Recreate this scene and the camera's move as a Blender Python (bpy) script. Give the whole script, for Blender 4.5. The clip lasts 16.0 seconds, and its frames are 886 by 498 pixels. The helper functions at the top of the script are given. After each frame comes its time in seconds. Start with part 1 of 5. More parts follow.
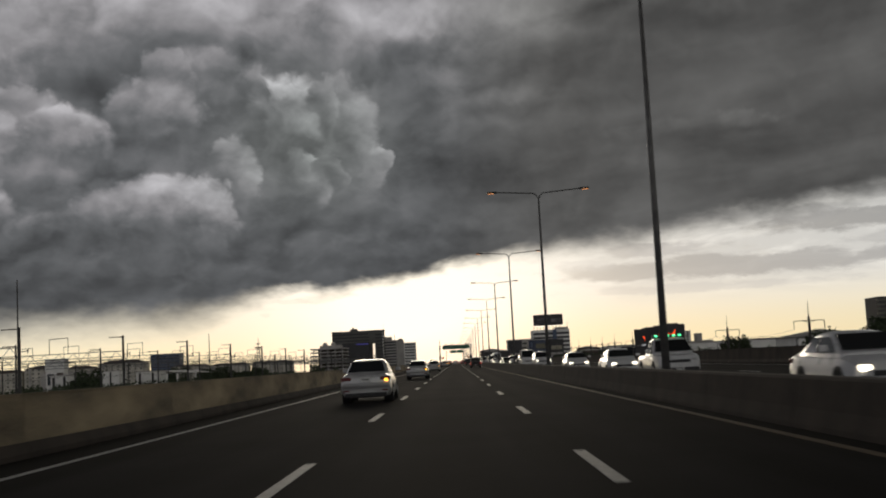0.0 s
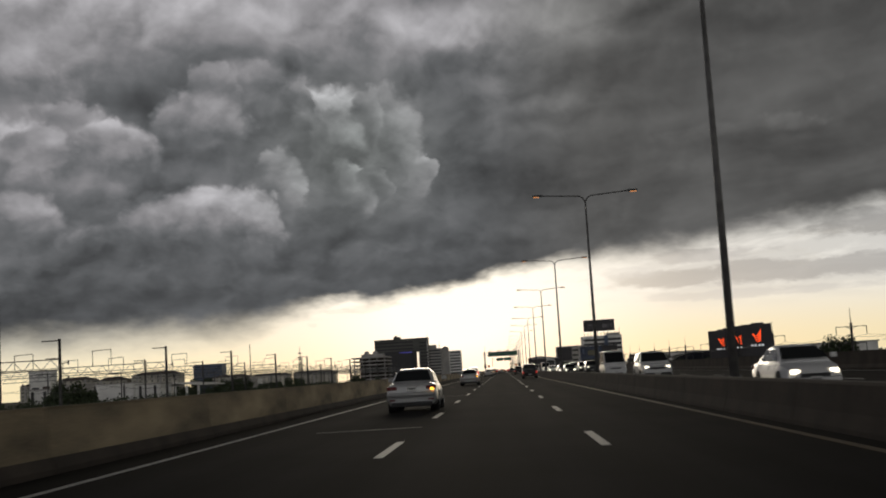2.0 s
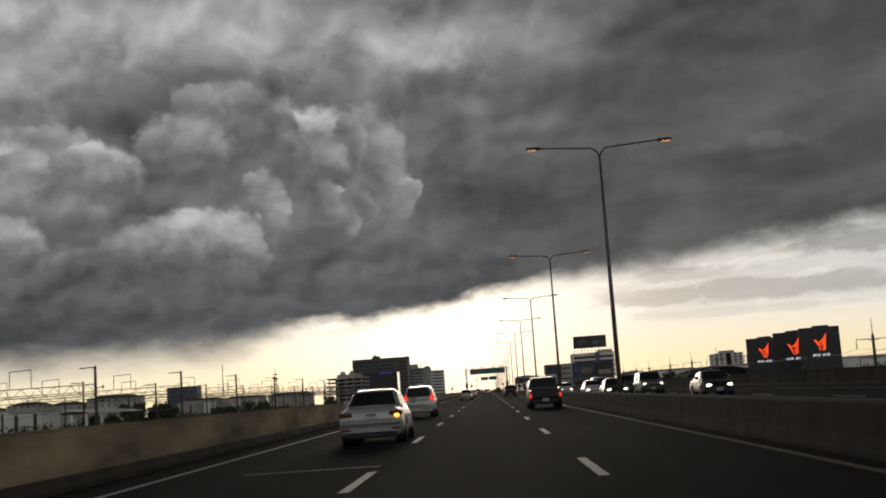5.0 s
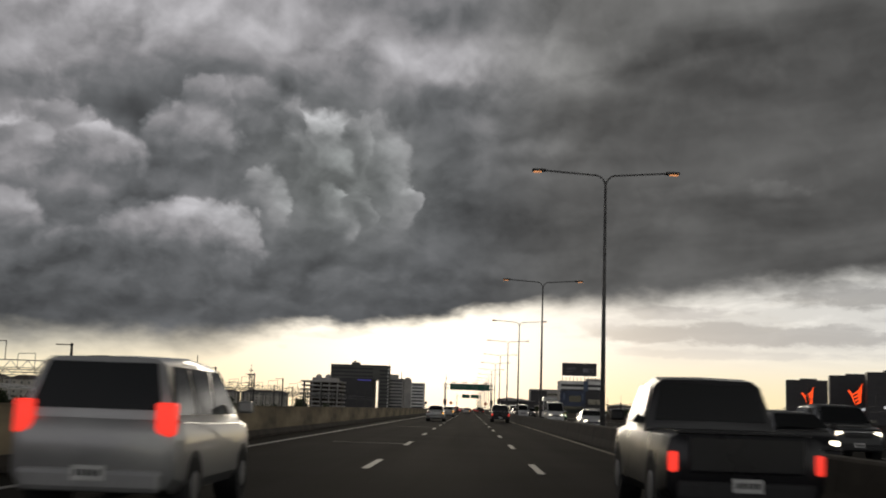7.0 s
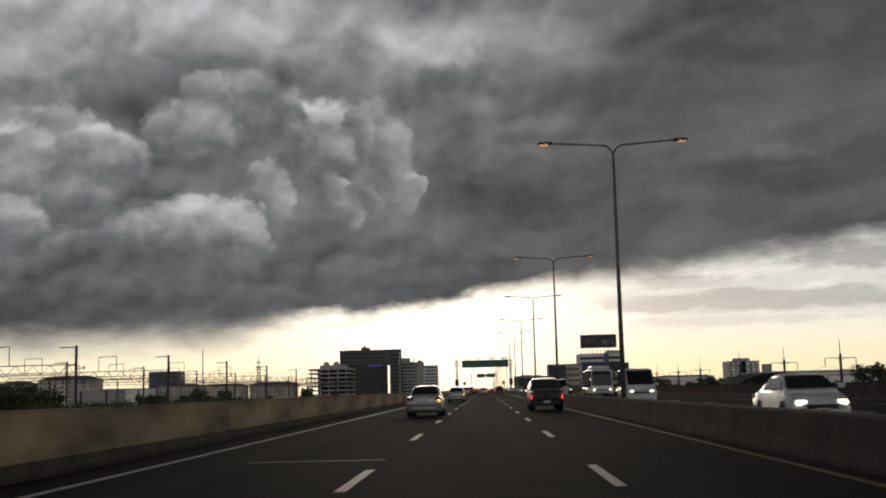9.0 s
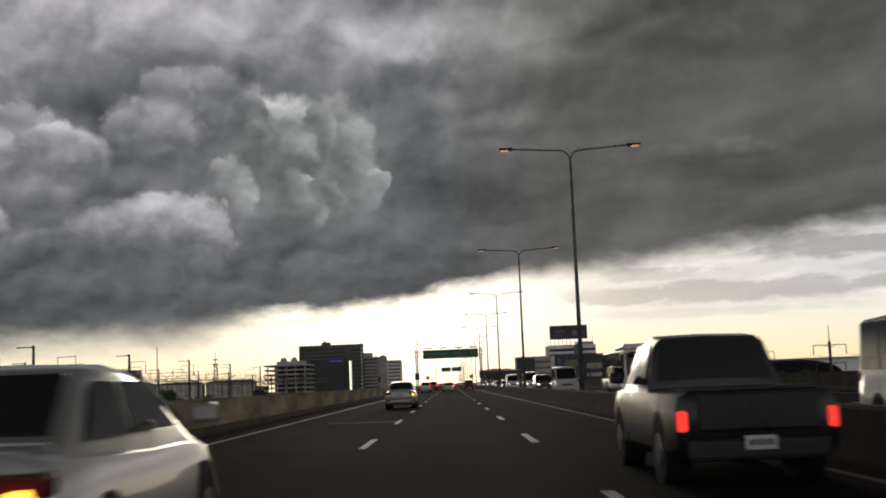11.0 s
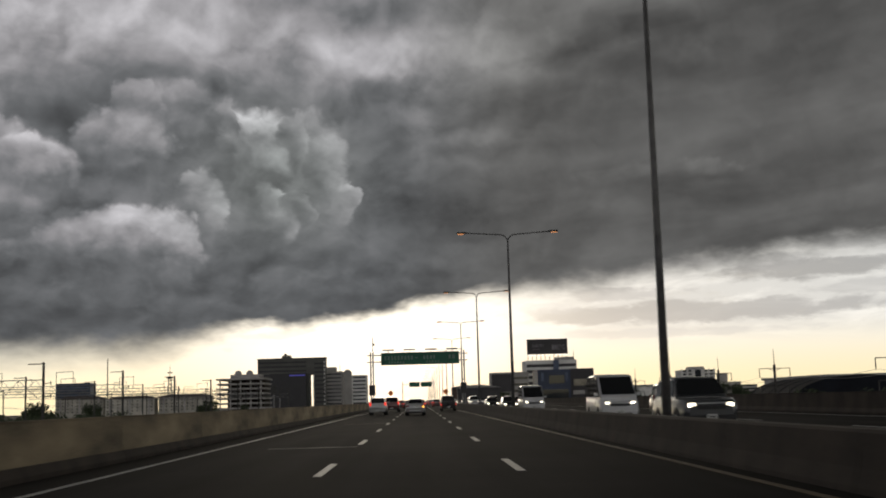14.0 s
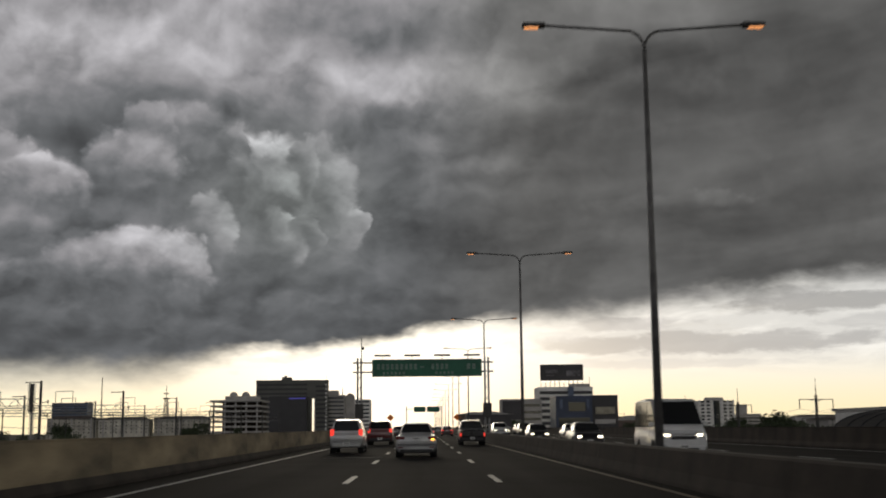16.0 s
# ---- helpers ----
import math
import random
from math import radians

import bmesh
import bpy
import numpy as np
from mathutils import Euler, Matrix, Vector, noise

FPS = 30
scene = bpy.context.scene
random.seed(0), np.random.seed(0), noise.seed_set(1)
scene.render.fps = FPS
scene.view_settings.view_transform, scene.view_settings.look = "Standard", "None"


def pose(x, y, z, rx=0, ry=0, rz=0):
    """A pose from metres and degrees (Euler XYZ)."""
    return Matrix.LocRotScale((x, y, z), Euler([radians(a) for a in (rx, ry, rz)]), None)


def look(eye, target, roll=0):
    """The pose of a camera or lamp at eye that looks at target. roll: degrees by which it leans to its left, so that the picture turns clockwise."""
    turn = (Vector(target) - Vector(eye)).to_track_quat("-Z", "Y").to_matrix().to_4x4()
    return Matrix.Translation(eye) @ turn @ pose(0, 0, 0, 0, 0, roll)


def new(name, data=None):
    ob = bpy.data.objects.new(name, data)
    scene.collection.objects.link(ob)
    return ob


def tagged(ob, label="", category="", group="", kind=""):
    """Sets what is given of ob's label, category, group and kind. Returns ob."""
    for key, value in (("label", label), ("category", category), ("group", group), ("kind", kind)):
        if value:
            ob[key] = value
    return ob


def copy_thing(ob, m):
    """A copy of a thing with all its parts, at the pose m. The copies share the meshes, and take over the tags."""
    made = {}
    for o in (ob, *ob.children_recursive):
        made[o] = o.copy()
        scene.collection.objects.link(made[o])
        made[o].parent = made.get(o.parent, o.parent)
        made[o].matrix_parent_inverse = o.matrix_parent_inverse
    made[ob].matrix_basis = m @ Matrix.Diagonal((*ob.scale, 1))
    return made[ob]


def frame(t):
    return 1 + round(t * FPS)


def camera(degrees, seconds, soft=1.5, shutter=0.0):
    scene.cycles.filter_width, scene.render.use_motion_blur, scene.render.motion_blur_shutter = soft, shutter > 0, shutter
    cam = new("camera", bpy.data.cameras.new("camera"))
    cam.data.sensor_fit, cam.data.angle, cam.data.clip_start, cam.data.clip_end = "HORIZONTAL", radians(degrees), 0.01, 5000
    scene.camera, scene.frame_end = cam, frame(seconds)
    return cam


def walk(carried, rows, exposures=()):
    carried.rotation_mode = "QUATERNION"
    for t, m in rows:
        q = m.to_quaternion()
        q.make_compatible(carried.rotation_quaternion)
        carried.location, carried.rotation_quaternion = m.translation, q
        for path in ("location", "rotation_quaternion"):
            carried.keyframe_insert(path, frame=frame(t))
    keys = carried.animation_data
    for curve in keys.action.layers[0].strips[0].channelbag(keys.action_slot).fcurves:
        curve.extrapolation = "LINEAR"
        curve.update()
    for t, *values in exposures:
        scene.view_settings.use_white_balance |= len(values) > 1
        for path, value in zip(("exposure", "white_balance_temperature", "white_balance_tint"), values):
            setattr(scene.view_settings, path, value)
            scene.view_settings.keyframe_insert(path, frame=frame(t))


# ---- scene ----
cam = camera(42.6, 16.0, soft=1.9, shutter=0.3)
EYE = 1.235
# seconds, x, y, yaw, pitch, roll
WALK = (
    (0.0, 0.22, 0.86, 0.67, 5.68, 3.02),
    (0.5, 0.21, 13.55, 1.45, 6.46, 3.09),
    (1.0, 0.20, 26.82, 2.53, 6.30, 3.45),
    (1.5, 0.24, 39.50, 2.92, 6.38, 3.32),
    (2.0, 0.26, 51.97, 3.03, 6.24, 3.47),
    (2.5, 0.28, 64.15, 3.22, 6.92, 3.49),
    (3.0, 0.32, 77.12, 4.34, 7.19, 3.44),
    (3.5, 0.29, 89.61, 4.43, 7.97, 3.40),
    (4.0, 0.25, 101.85, 4.91, 8.46, 3.84),
    (4.5, 0.26, 113.86, 3.68, 7.86, 4.08),
    (5.0, 0.29, 126.18, 2.28, 7.22, 3.96),
    (7.5, 0.25, 189.50, 1.33, 8.05, -2.43),
    (8.0, 0.22, 202.74, 2.13, 6.40, 0.76),
    (8.5, 0.18, 215.47, 2.15, 7.48, 1.44),
    (9.0, 0.10, 228.11, 2.09, 7.07, 1.42),
    (11.5, 0.07, 288.89, -0.27, 6.59, 1.96),
    (12.0, 0.04, 301.16, -0.73, 6.11, 1.08),
    (12.5, 0.03, 314.60, -1.30, 6.46, 1.18),
    (13.0, 0.03, 327.10, -0.59, 6.36, 1.97),
    (13.5, 0.03, 339.75, -1.51, 7.36, 1.43),
    (14.0, 0.02, 352.40, -1.21, 7.58, 1.64),
    (14.5, 0.03, 365.55, -1.87, 7.33, 1.04),
    (15.0, 0.04, 377.90, -1.42, 8.47, 1.24),
    (15.5, 0.03, 390.59, -1.53, 9.22, 1.18),
    (16.0, 0.05, 403.60, -0.93, 8.93, 0.55),
)
walk(cam, [(t, pose(x, y, EYE, 90 + pitch, roll, yaw)) for t, x, y, yaw, pitch, roll in WALK],
     exposures=((0.0, -0.02), (5.0, 0.04), (8.0, 0.13), (16.0, 0.20)))

# ---------------------------------------------------------------- sky and sun
world = bpy.data.worlds.new("storm_sky")
scene.world = world
world.use_nodes = True
wt = world.node_tree
wt.nodes.clear()


def wnode(kind, **props):
    n = wt.nodes.new(kind)
    for key, value in props.items():
        if key == "operation":
            n.operation = value
        elif key == "data_type":
            n.data_type = value
        elif key == "blend_type":
            n.blend_type = value
    return n


def plug(socket, value):
    if isinstance(value, (int, float)):
        socket.default_value = value
    elif isinstance(value, tuple):
        socket.default_value = value if len(value) == len(socket.default_value) else (*value, 1.0)
    else:
        wt.links.new(value, socket)


def m(op, a, b=0.0, c=0.0):
    n = wnode("ShaderNodeMath", operation=op)
    plug(n.inputs[0], a)
    plug(n.inputs[1], b)
    plug(n.inputs[2], c)
    return n.outputs[0]


def add(a, b):
    return m("ADD", a, b)


def sub(a, b):
    return m("SUBTRACT", a, b)


def mul(a, b):
    return m("MULTIPLY", a, b)


def ramp(x, lo, hi):
    n = wt.nodes.new("ShaderNodeMapRange")
    n.interpolation_type = "SMOOTHSTEP"
    plug(n.inputs[0], x)
    n.inputs[1].default_value, n.inputs[2].default_value = lo, hi
    return n.outputs[0]


def vec(x, y, z=0.0):
    n = wnode("ShaderNodeCombineXYZ")
    plug(n.inputs[0], x)
    plug(n.inputs[1], y)
    plug(n.inputs[2], z)
    return n.outputs[0]


def cloud(v, scale, detail=5.0, rough=0.55, distortion=0.0):
    n = wt.nodes.new("ShaderNodeTexNoise")
    n.noise_dimensions = "3D"
    plug(n.inputs["Vector"], v)
    n.inputs["Scale"].default_value = scale
    n.inputs["Detail"].default_value = detail
    n.inputs["Roughness"].default_value = rough
    n.inputs["Distortion"].default_value = distortion
    return n.outputs[0]


def mixc(f, a, b):
    n = wnode("ShaderNodeMix", data_type="RGBA")
    plug(n.inputs[0], f)
    plug(n.inputs[6], a)
    plug(n.inputs[7], b)
    return n.outputs[2]


coord = wnode("ShaderNodeTexCoord")
split = wnode("ShaderNodeSeparateXYZ")
wt.links.new(coord.outputs["Generated"], split.inputs[0])
DEG = 180 / math.pi
az = sub(mul(m("ARCTAN2", split.outputs[0], split.outputs[1]), DEG), 0.2)
el = add(mul(m("ARCSINE", split.outputs[2]), DEG), 0.18)
flat = add(mul(el, 0.75), mul(m("LOGARITHM", add(m("MAXIMUM", el, 0.0), 4.0), math.e), 8.0))   # rows of cloud crowd towards the horizon
place = vec(az, flat, 0.0)
warp_a = sub(cloud(place, 0.13, 3), 0.5)
warp_b = sub(cloud(vec(az, flat, 31.0), 0.13, 3), 0.5)
waz = add(az, mul(warp_a, 6.0))
wel = add(el, mul(warp_b, 4.0))
swirl_u = add(az, mul(warp_a, 3.0))
swirl_v = add(flat, mul(warp_b, 3.0))


def puff(a, e, sa, se, amount):
    """A soft swelling of the deck's brightness round azimuth a and elevation e, torn by the warp."""
    qa = m("POWER", m("ABSOLUTE", mul(sub(waz, a), 1 / sa)), 2.0)
    qe = m("POWER", m("ABSOLUTE", mul(sub(wel, e), 1 / se)), 2.0)
    return mul(m("EXPONENT", mul(add(qa, qe), -1.0)), amount)


def cells(v, scale):
    n = wt.nodes.new("ShaderNodeTexVoronoi")
    n.feature = "SMOOTH_F1"
    plug(n.inputs["Vector"], v)
    n.inputs["Scale"].default_value = scale
    n.inputs["Smoothness"].default_value = 0.35
    return n.outputs["Distance"]


fray_a = mul(sub(cloud(vec(az, flat, 61.0), 0.5, 4), 0.5), 2.6)
fray_b = mul(sub(cloud(vec(az, flat, 83.0), 0.5, 4), 0.5), 2.6)


def billows(du, dv):
    """Heaped cloud: rounded heads of several sizes on a slow swell."""
    u, v = add(swirl_u, du), add(swirl_v, dv)
    heads = vec(add(u, fray_a), add(v, fray_b), 0.0)
    h = mul(cloud(vec(u, v, 5.0), 0.15, 5, 0.5), 1.3)
    h = sub(h, mul(cells(heads, 0.24), 0.28))
    h = sub(h, mul(cells(heads, 0.6), 0.14))
    return sub(h, mul(cells(heads, 1.5), 0.05))


fine_a = mul(sub(cloud(vec(az, flat, 101.0), 1.5, 4), 0.5), 0.9)
fine_b = mul(sub(cloud(vec(az, flat, 117.0), 1.5, 4), 0.5), 0.9)


def vmath(op, a, b=None, c=None):
    n = wnode("ShaderNodeVectorMath", operation=op)
    for socket, value in zip(n.inputs, (a, b, c)):
        if value is not None:
            plug(socket, value)
    return n


def mass(under, a, e, ra, re, angle, dark, bright, soft):
    """A heaped mass of cloud: a scalloped bright rim on the side of `angle`, fading into the deck away from it."""
    q = vmath("MULTIPLY_ADD", mass_place, (1 / ra, 1 / re, 0.0), (-a / ra, -e / re, 0.0)).outputs[0]
    far = sub(vmath("LENGTH", q).outputs["Value"], mul(knobs, 0.75 * 2.2 / (ra + re)))
    side = vmath("DOT_PRODUCT", q, (math.cos(radians(angle)), math.sin(radians(angle)), 0.0)).outputs["Value"]
    inside = mul(ramp(far, 1.0 + soft * 0.32, 0.98 - soft * 0.6), ramp(side, -0.95, 0.25))
    n = wt.nodes.new("ShaderNodeMapRange")
    n.interpolation_type = "SMOOTHSTEP"
    plug(n.inputs[0], add(side, mul(knobs, 0.5)))
    n.inputs[1].default_value, n.inputs[2].default_value, n.inputs[3].default_value, n.inputs[4].default_value = -0.35, 0.95, dark, bright
    mx = wnode("ShaderNodeMix", data_type="FLOAT")
    plug(mx.inputs[0], inside)
    plug(mx.inputs[2], under)
    plug(mx.inputs[3], n.outputs[0])
    return mx.outputs[0]


roll_a = mul(sub(cloud(vec(az, flat, 61.0), 0.5, 1.5), 0.5), 2.6)
roll_b = mul(sub(cloud(vec(az, flat, 83.0), 0.5, 1.5), 0.5), 2.6)
mass_place = vec(add(az, add(mul(warp_a, 1.6), mul(roll_a, 0.4))), add(el, add(mul(warp_b, 1.2), mul(roll_b, 0.36))), 0.0)
knob_place = vec(add(az, add(mul(roll_a, 0.4), mul(fine_a, 0.28))), add(mul(el, 1.1), add(mul(roll_b, 0.4), mul(fine_b, 0.28))), 7.0)
knobs = sub(sub(0.66, mul(cells(knob_place, 0.75), 0.68)), add(mul(cells(knob_place, 1.9), 0.40), mul(cells(knob_place, 4.2), 0.17)))   # round knobs, three sizes
torn = sub(cloud(vec(add(az, mul(warp_a, 2.0)), add(mul(el, 1.15), mul(warp_b, 1.6)), 47.0), 0.42, 4.5, 0.52, 0.2), 0.5)                 # ragged on every scale
knobs = add(knobs, mul(torn, 0.9))

deck = 0.097
for args in ((15.0, 16.0, 8.0, 3.4, -0.026), (0.5, 18.8, 5.0, 2.2, 0.075), (11.8, 21.0, 3.5, 1.9, 0.09), (5.0, 16.8, 4.0, 1.4, 0.02), (-22.4, 18.3, 7.84, 2.34, 0.28), (-13.8, 18.8, 5.04, 2.2, 0.15), (-7.5, 18, 3.92, 2.06, 0.12), (-3.1, 17.5, 3.36, 1.32, 0.18), (-24.8, 12.1, 3.08, 1.51, 0.17),
             (-24.3, 15.8, 2.52, 1.1, 0.12), (-7.2, 12.1, 3.92, 3.3, 0.09), (3.3, 13.1, 2.52, 0.96, 0.03), (1.9, 17.4, 4.76, 1.37, 0.11), (-14.8, 8.5, 3.92, 1.65, 0.08),
             (14.5, 11.1, 1.68, 0.69, 0.03), (-20.2, 11.1, 4.76, 1.92, 0.05), (-13.1, 16.3, 2.52, 0.77, -0.05), (-17.6, 14.2, 2.52, 0.77, -0.06), (-0.9, 19.1, 1.68, 0.6, -0.04),
             (-11.4, 21.9, 11.76, 1.92, 0.16), (-23.9, 6.5, 5.6, 1.1, 0.015)):
    deck = add(deck, puff(*args))
# masses of cloud, far ones first: azimuth, elevation, two radii, side of the rim, tones, softness
# upper heaps
for args in ((-23.8, 14.8, 3.08, 2.34, 70, 0.134, 0.333, 0.5), (-21.3, 18.3, 4.48, 1.65, 75, 0.244, 0.41, 0.8), (-12.3, 13.7, 3.64, 2.34, 85, 0.104, 0.231, 0.35), (-14.9, 12.7, 2.66, 1.98, 80, 0.11, 0.269, 0.35),
             (-19.1, 11.6, 2.52, 1.87, 80, 0.122, 0.333, 0.35), (-21.5, 11.9, 3.08, 2.2, 70, 0.134, 0.269, 0.4), (-24.3, 11.3, 3.22, 2.06, 60, 0.146, 0.436, 0.3), (-1.3, 13.8, 2.52, 3.02, 35, 0.091, 0.147, 0.6)):
    deck = mass(deck, *args)
# the core and its ridges
for args in ((-7.8, 11.6, 3.14, 3.24, 60, 0.136, 0.357, 0.25), (-8.7, 13.7, 1.62, 1.26, 80, 0.245, 0.571, 0.6), (-5.6, 12.3, 2.0, 2.61, 48, 0.129, 0.257, 0.25), (-4.6, 9.9, 1.45, 1.65, 45, 0.129, 0.236, 0.3),
             (-3.5, 10.4, 0.62, 0.62, 60, 0.204, 0.336, 0.5), (-10.8, 9.7, 1.46, 1.98, 55, 0.136, 0.3, 0.25), (-7.5, 9.4, 1.4, 1.65, 50, 0.122, 0.257, 0.3), (-7, 10.4, 0.53, 0.52, 80, 0.204, 0.386, 0.5)):
    deck = mass(deck, *args)
# smaller lobes
for args in ((-14.1, 14.9, 1.18, 0.93, 85, 0.108, 0.233, 0.3), (-11.7, 14.9, 1.26, 0.99, 80, 0.108, 0.227, 0.3), (-9.9, 14.1, 1.12, 0.99, 75, 0.12, 0.252, 0.3), (-19.3, 12.6, 1.12, 0.77, 85, 0.144, 0.34, 0.3),
             (-21.4, 13.4, 1.46, 0.88, 70, 0.132, 0.252, 0.35), (-22.5, 11.9, 1.68, 1.1, 65, 0.132, 0.302, 0.35), (-20.5, 9.6, 2.24, 1.32, 75, 0.108, 0.195, 0.4), (-6.3, 13.2, 0.95, 1.43, 45, 0.132, 0.271, 0.3),
             (-4.9, 11.4, 0.9, 1.32, 40, 0.12, 0.239, 0.3), (-7.8, 12.1, 1.18, 1.26, 60, 0.144, 0.277, 0.35), (-6, 9.8, 0.9, 1.04, 50, 0.114, 0.214, 0.3), (-12.2, 8.9, 1.4, 1.21, 60, 0.132, 0.302, 0.3)):
    deck = mass(deck, *args)
# lower heaps and undersides
for args in ((-14, 7.8, 3.5, 2.42, 75, 0.117, 0.381, 0.22), (-17, 7.6, 2.52, 1.81, 95, 0.117, 0.283, 0.35), (-23.9, 8.4, 2.8, 1.65, 70, 0.117, 0.307, 0.35), (-19.2, 7.2, 2.52, 1.24, 90, 0.099, 0.19, 0.45),
             (-6.4, 5.2, 5.6, 1.92, 80, 0.08, 0.123, 0.5), (-22.9, 4.9, 7, 2.2, 85, 0.077, 0.117, 0.6), (-14.9, 5, 5.6, 1.92, 85, 0.077, 0.114, 0.6)):
    deck = mass(deck, *args)
# thin rolls to the right
for args in ((3, 12.6, 2.52, 1.1, 90, 0.083, 0.131, 0.6), (11, 10.8, 3.36, 0.82, 85, 0.078, 0.118, 0.6), (14.5, 11, 1.54, 0.69, 80, 0.083, 0.153, 0.6), (8.5, 14.5, 5.6, 1.65, 80, 0.073, 0.1, 0.7),
             (5.2, 9, 5.6, 1.65, 90, 0.071, 0.094, 0.7), (10.1, 16.8, 5.04, 1.37, 70, 0.078, 0.109, 0.7)):
    deck = mass(deck, *args)
# relief: each heap is lit from the upper left and shades its lower right
heap = billows(0.0, 0.0)
relief = mul(sub(heap, billows(-0.45, 0.75)), 1.9)
calm = ramp(az, 14.0, -6.0)
relief = mul(relief, add(mul(calm, 0.72), 0.28))
veils = cloud(vec(mul(az, 0.30), add(flat, mul(az, -0.12)), 17.0), 0.34, 3, 0.5, 0.3)
drift = cloud(vec(add(mul(az, 0.5), mul(el, 0.42)), add(mul(el, 0.55), mul(az, -0.12)), 71.0), 0.5, 4, 0.5, 0.4)     # slanting trails beside the heaps
body = add(add(1.0, mul(sub(heap, 0.36), 0.6)), mul(mul(sub(veils, 0.5), 1.2), sub(1.0, mul(calm, 0.7))))
body = add(body, mul(sub(drift, 0.5), mul(ramp(m("ABSOLUTE", add(az, 1.0)), 9.0, 2.0), 0.7)))
deck = m("MAXIMUM", mul(deck, m("MAXIMUM", add(body, relief), 0.56)), 0.03)
# overhead the storm's base is darkest; behind, the sky is still open and pale low down
deck = mul(deck, sub(1.0, mul(ramp(el, 24.0, 42.0), 0.8)))
behind = mul(ramp(m("ABSOLUTE", sub(az, 20.0)), 75.0, 130.0), ramp(el, 48.0, 14.0))
deck = add(deck, mul(behind, 0.40))

# the deck's lower edge rises from left to right
edge_curve = wt.nodes.new("ShaderNodeFloatCurve")
pts = edge_curve.mapping.curves[0].points
for i, (a, e) in enumerate(((-24, 2.6), (-17.7, 2.85), (-13.0, 3.0), (-10.0, 3.85), (-8.3, 4.05), (-5.5, 4.05), (-2.2, 4.45), (0, 4.95), (7, 4.8), (14, 5.6), (24, 6.6))):
    x, y = (a + 30) / 60, e / 12
    if i < 2:
        pts[i].location = (x, y)
    else:
        pts.new(x, y)
edge_curve.mapping.update()
plug(edge_curve.inputs["Value"], m("MULTIPLY_ADD", az, 1 / 60, 0.5))
edge = mul(edge_curve.outputs[0], 12.0)
ragged = mul(sub(cloud(vec(az, mul(el, 2.0), 3.0), 0.5, 3, 0.55), 0.5), 1.2)
over = sub(add(el, ragged), edge)
left_soft = ramp(az, -8.0, -14.0)
right_soft = ramp(az, 0.0, 6.0)
soft_span = wt.nodes.new("ShaderNodeMapRange")      # the edge is crisp ahead, drawn out on both sides
soft_span.interpolation_type = "SMOOTHSTEP"
plug(soft_span.inputs[0], over)
plug(soft_span.inputs[1], add(add(mul(left_soft, -0.9), mul(right_soft, 0.25)), -0.35))
plug(soft_span.inputs[2], add(add(mul(left_soft, 0.75), mul(right_soft, 1.1)), 0.5))
covered = soft_span.outputs[0]

# the open strip under it
streaks = cloud(vec(mul(az, 0.3), mul(el, 1.25), 12.0), 0.75, 6, 0.55, 0.5)
glow = m("EXPONENT", mul(add(m("POWER", m("ABSOLUTE", mul(sub(az, -2.5), 1 / 6.5)), 2.0), m("POWER", m("ABSOLUTE", mul(sub(el, 3.6), 1 / 4.2)), 2.0)), -1.0))
strip = mixc(ramp(el, 0.4, 4.2), (0.80, 0.70, 0.46), (0.76, 0.75, 0.72))
right_clouds = mul(mul(ramp(az, 4.0, 9.0), ramp(el, 2.2, 4.2)), ramp(streaks, 0.36, 0.56))
strip = mixc(mul(right_clouds, 0.4), strip, (0.30, 0.31, 0.325))
bar_place = vec(add(az, add(mul(warp_a, 2.0), mul(fray_a, 0.6))), add(el, add(mul(warp_b, 0.5), add(mul(fray_b, 0.14), mul(fine_b, 0.2)))), 0.0)


shreds = sub(cloud(vec(mul(az, 0.55), mul(el, 1.7), 91.0), 0.8, 7, 0.6, 0.3), 0.5)


def bar(a, e, ra, re):
    q = vmath("MULTIPLY_ADD", bar_place, (1 / ra, 1 / re, 0.0), (-a / ra, -e / re, 0.0)).outputs[0]
    return ramp(sub(vmath("LENGTH", q).outputs["Value"], mul(shreds, 2.2)), 1.2, 0.6)


for a, e, ra, re, much, tone in ((14.0, 4.2, 9.5, 0.55, 0.85, 0.35), (19.8, 5.9, 4.2, 0.55, 0.85, 0.28), (10.0, 5.2, 3.4, 0.36, 0.8, 0.42), (12.5, 3.2, 7.0, 0.25, 0.4, 0.45),
                                 (12.5, 6.5, 3.0, 0.3, 0.5, 0.42), (9.6, 6.6, 1.2, 0.35, 0.5, 0.40), (17.2, 6.4, 1.6, 0.5, 0.6, 0.33), (22.0, 5.0, 3.0, 0.5, 0.5, 0.36), (6.3, 4.6, 1.6, 0.3, 0.5, 0.5), (24.0, 7.2, 5.0, 0.5, 0.6, 0.3), (-6.5, 3.35, 2.2, 0.2, 0.5, 0.55), (-9.8, 3.2, 1.4, 0.15, 0.4, 0.5)):
    strip = mixc(mul(bar(a, e, ra, re), much), strip, (tone, tone * 1.005, tone * 1.03))
wisps = mul(ramp(cloud(vec(mul(az, 0.35), mul(el, 1.6), 40.0), 0.9, 5, 0.6), 0.55, 0.75), mul(ramp(el, 2.4, 3.6), 0.3))
strip = mixc(wisps, strip, (0.50, 0.48, 0.44))
strip = mixc(mul(ramp(az, -5.0, -14.0), 0.8), strip, mixc(ramp(el, 0.3, 3.0), (0.86, 0.76, 0.50), (0.80, 0.76, 0.63)))
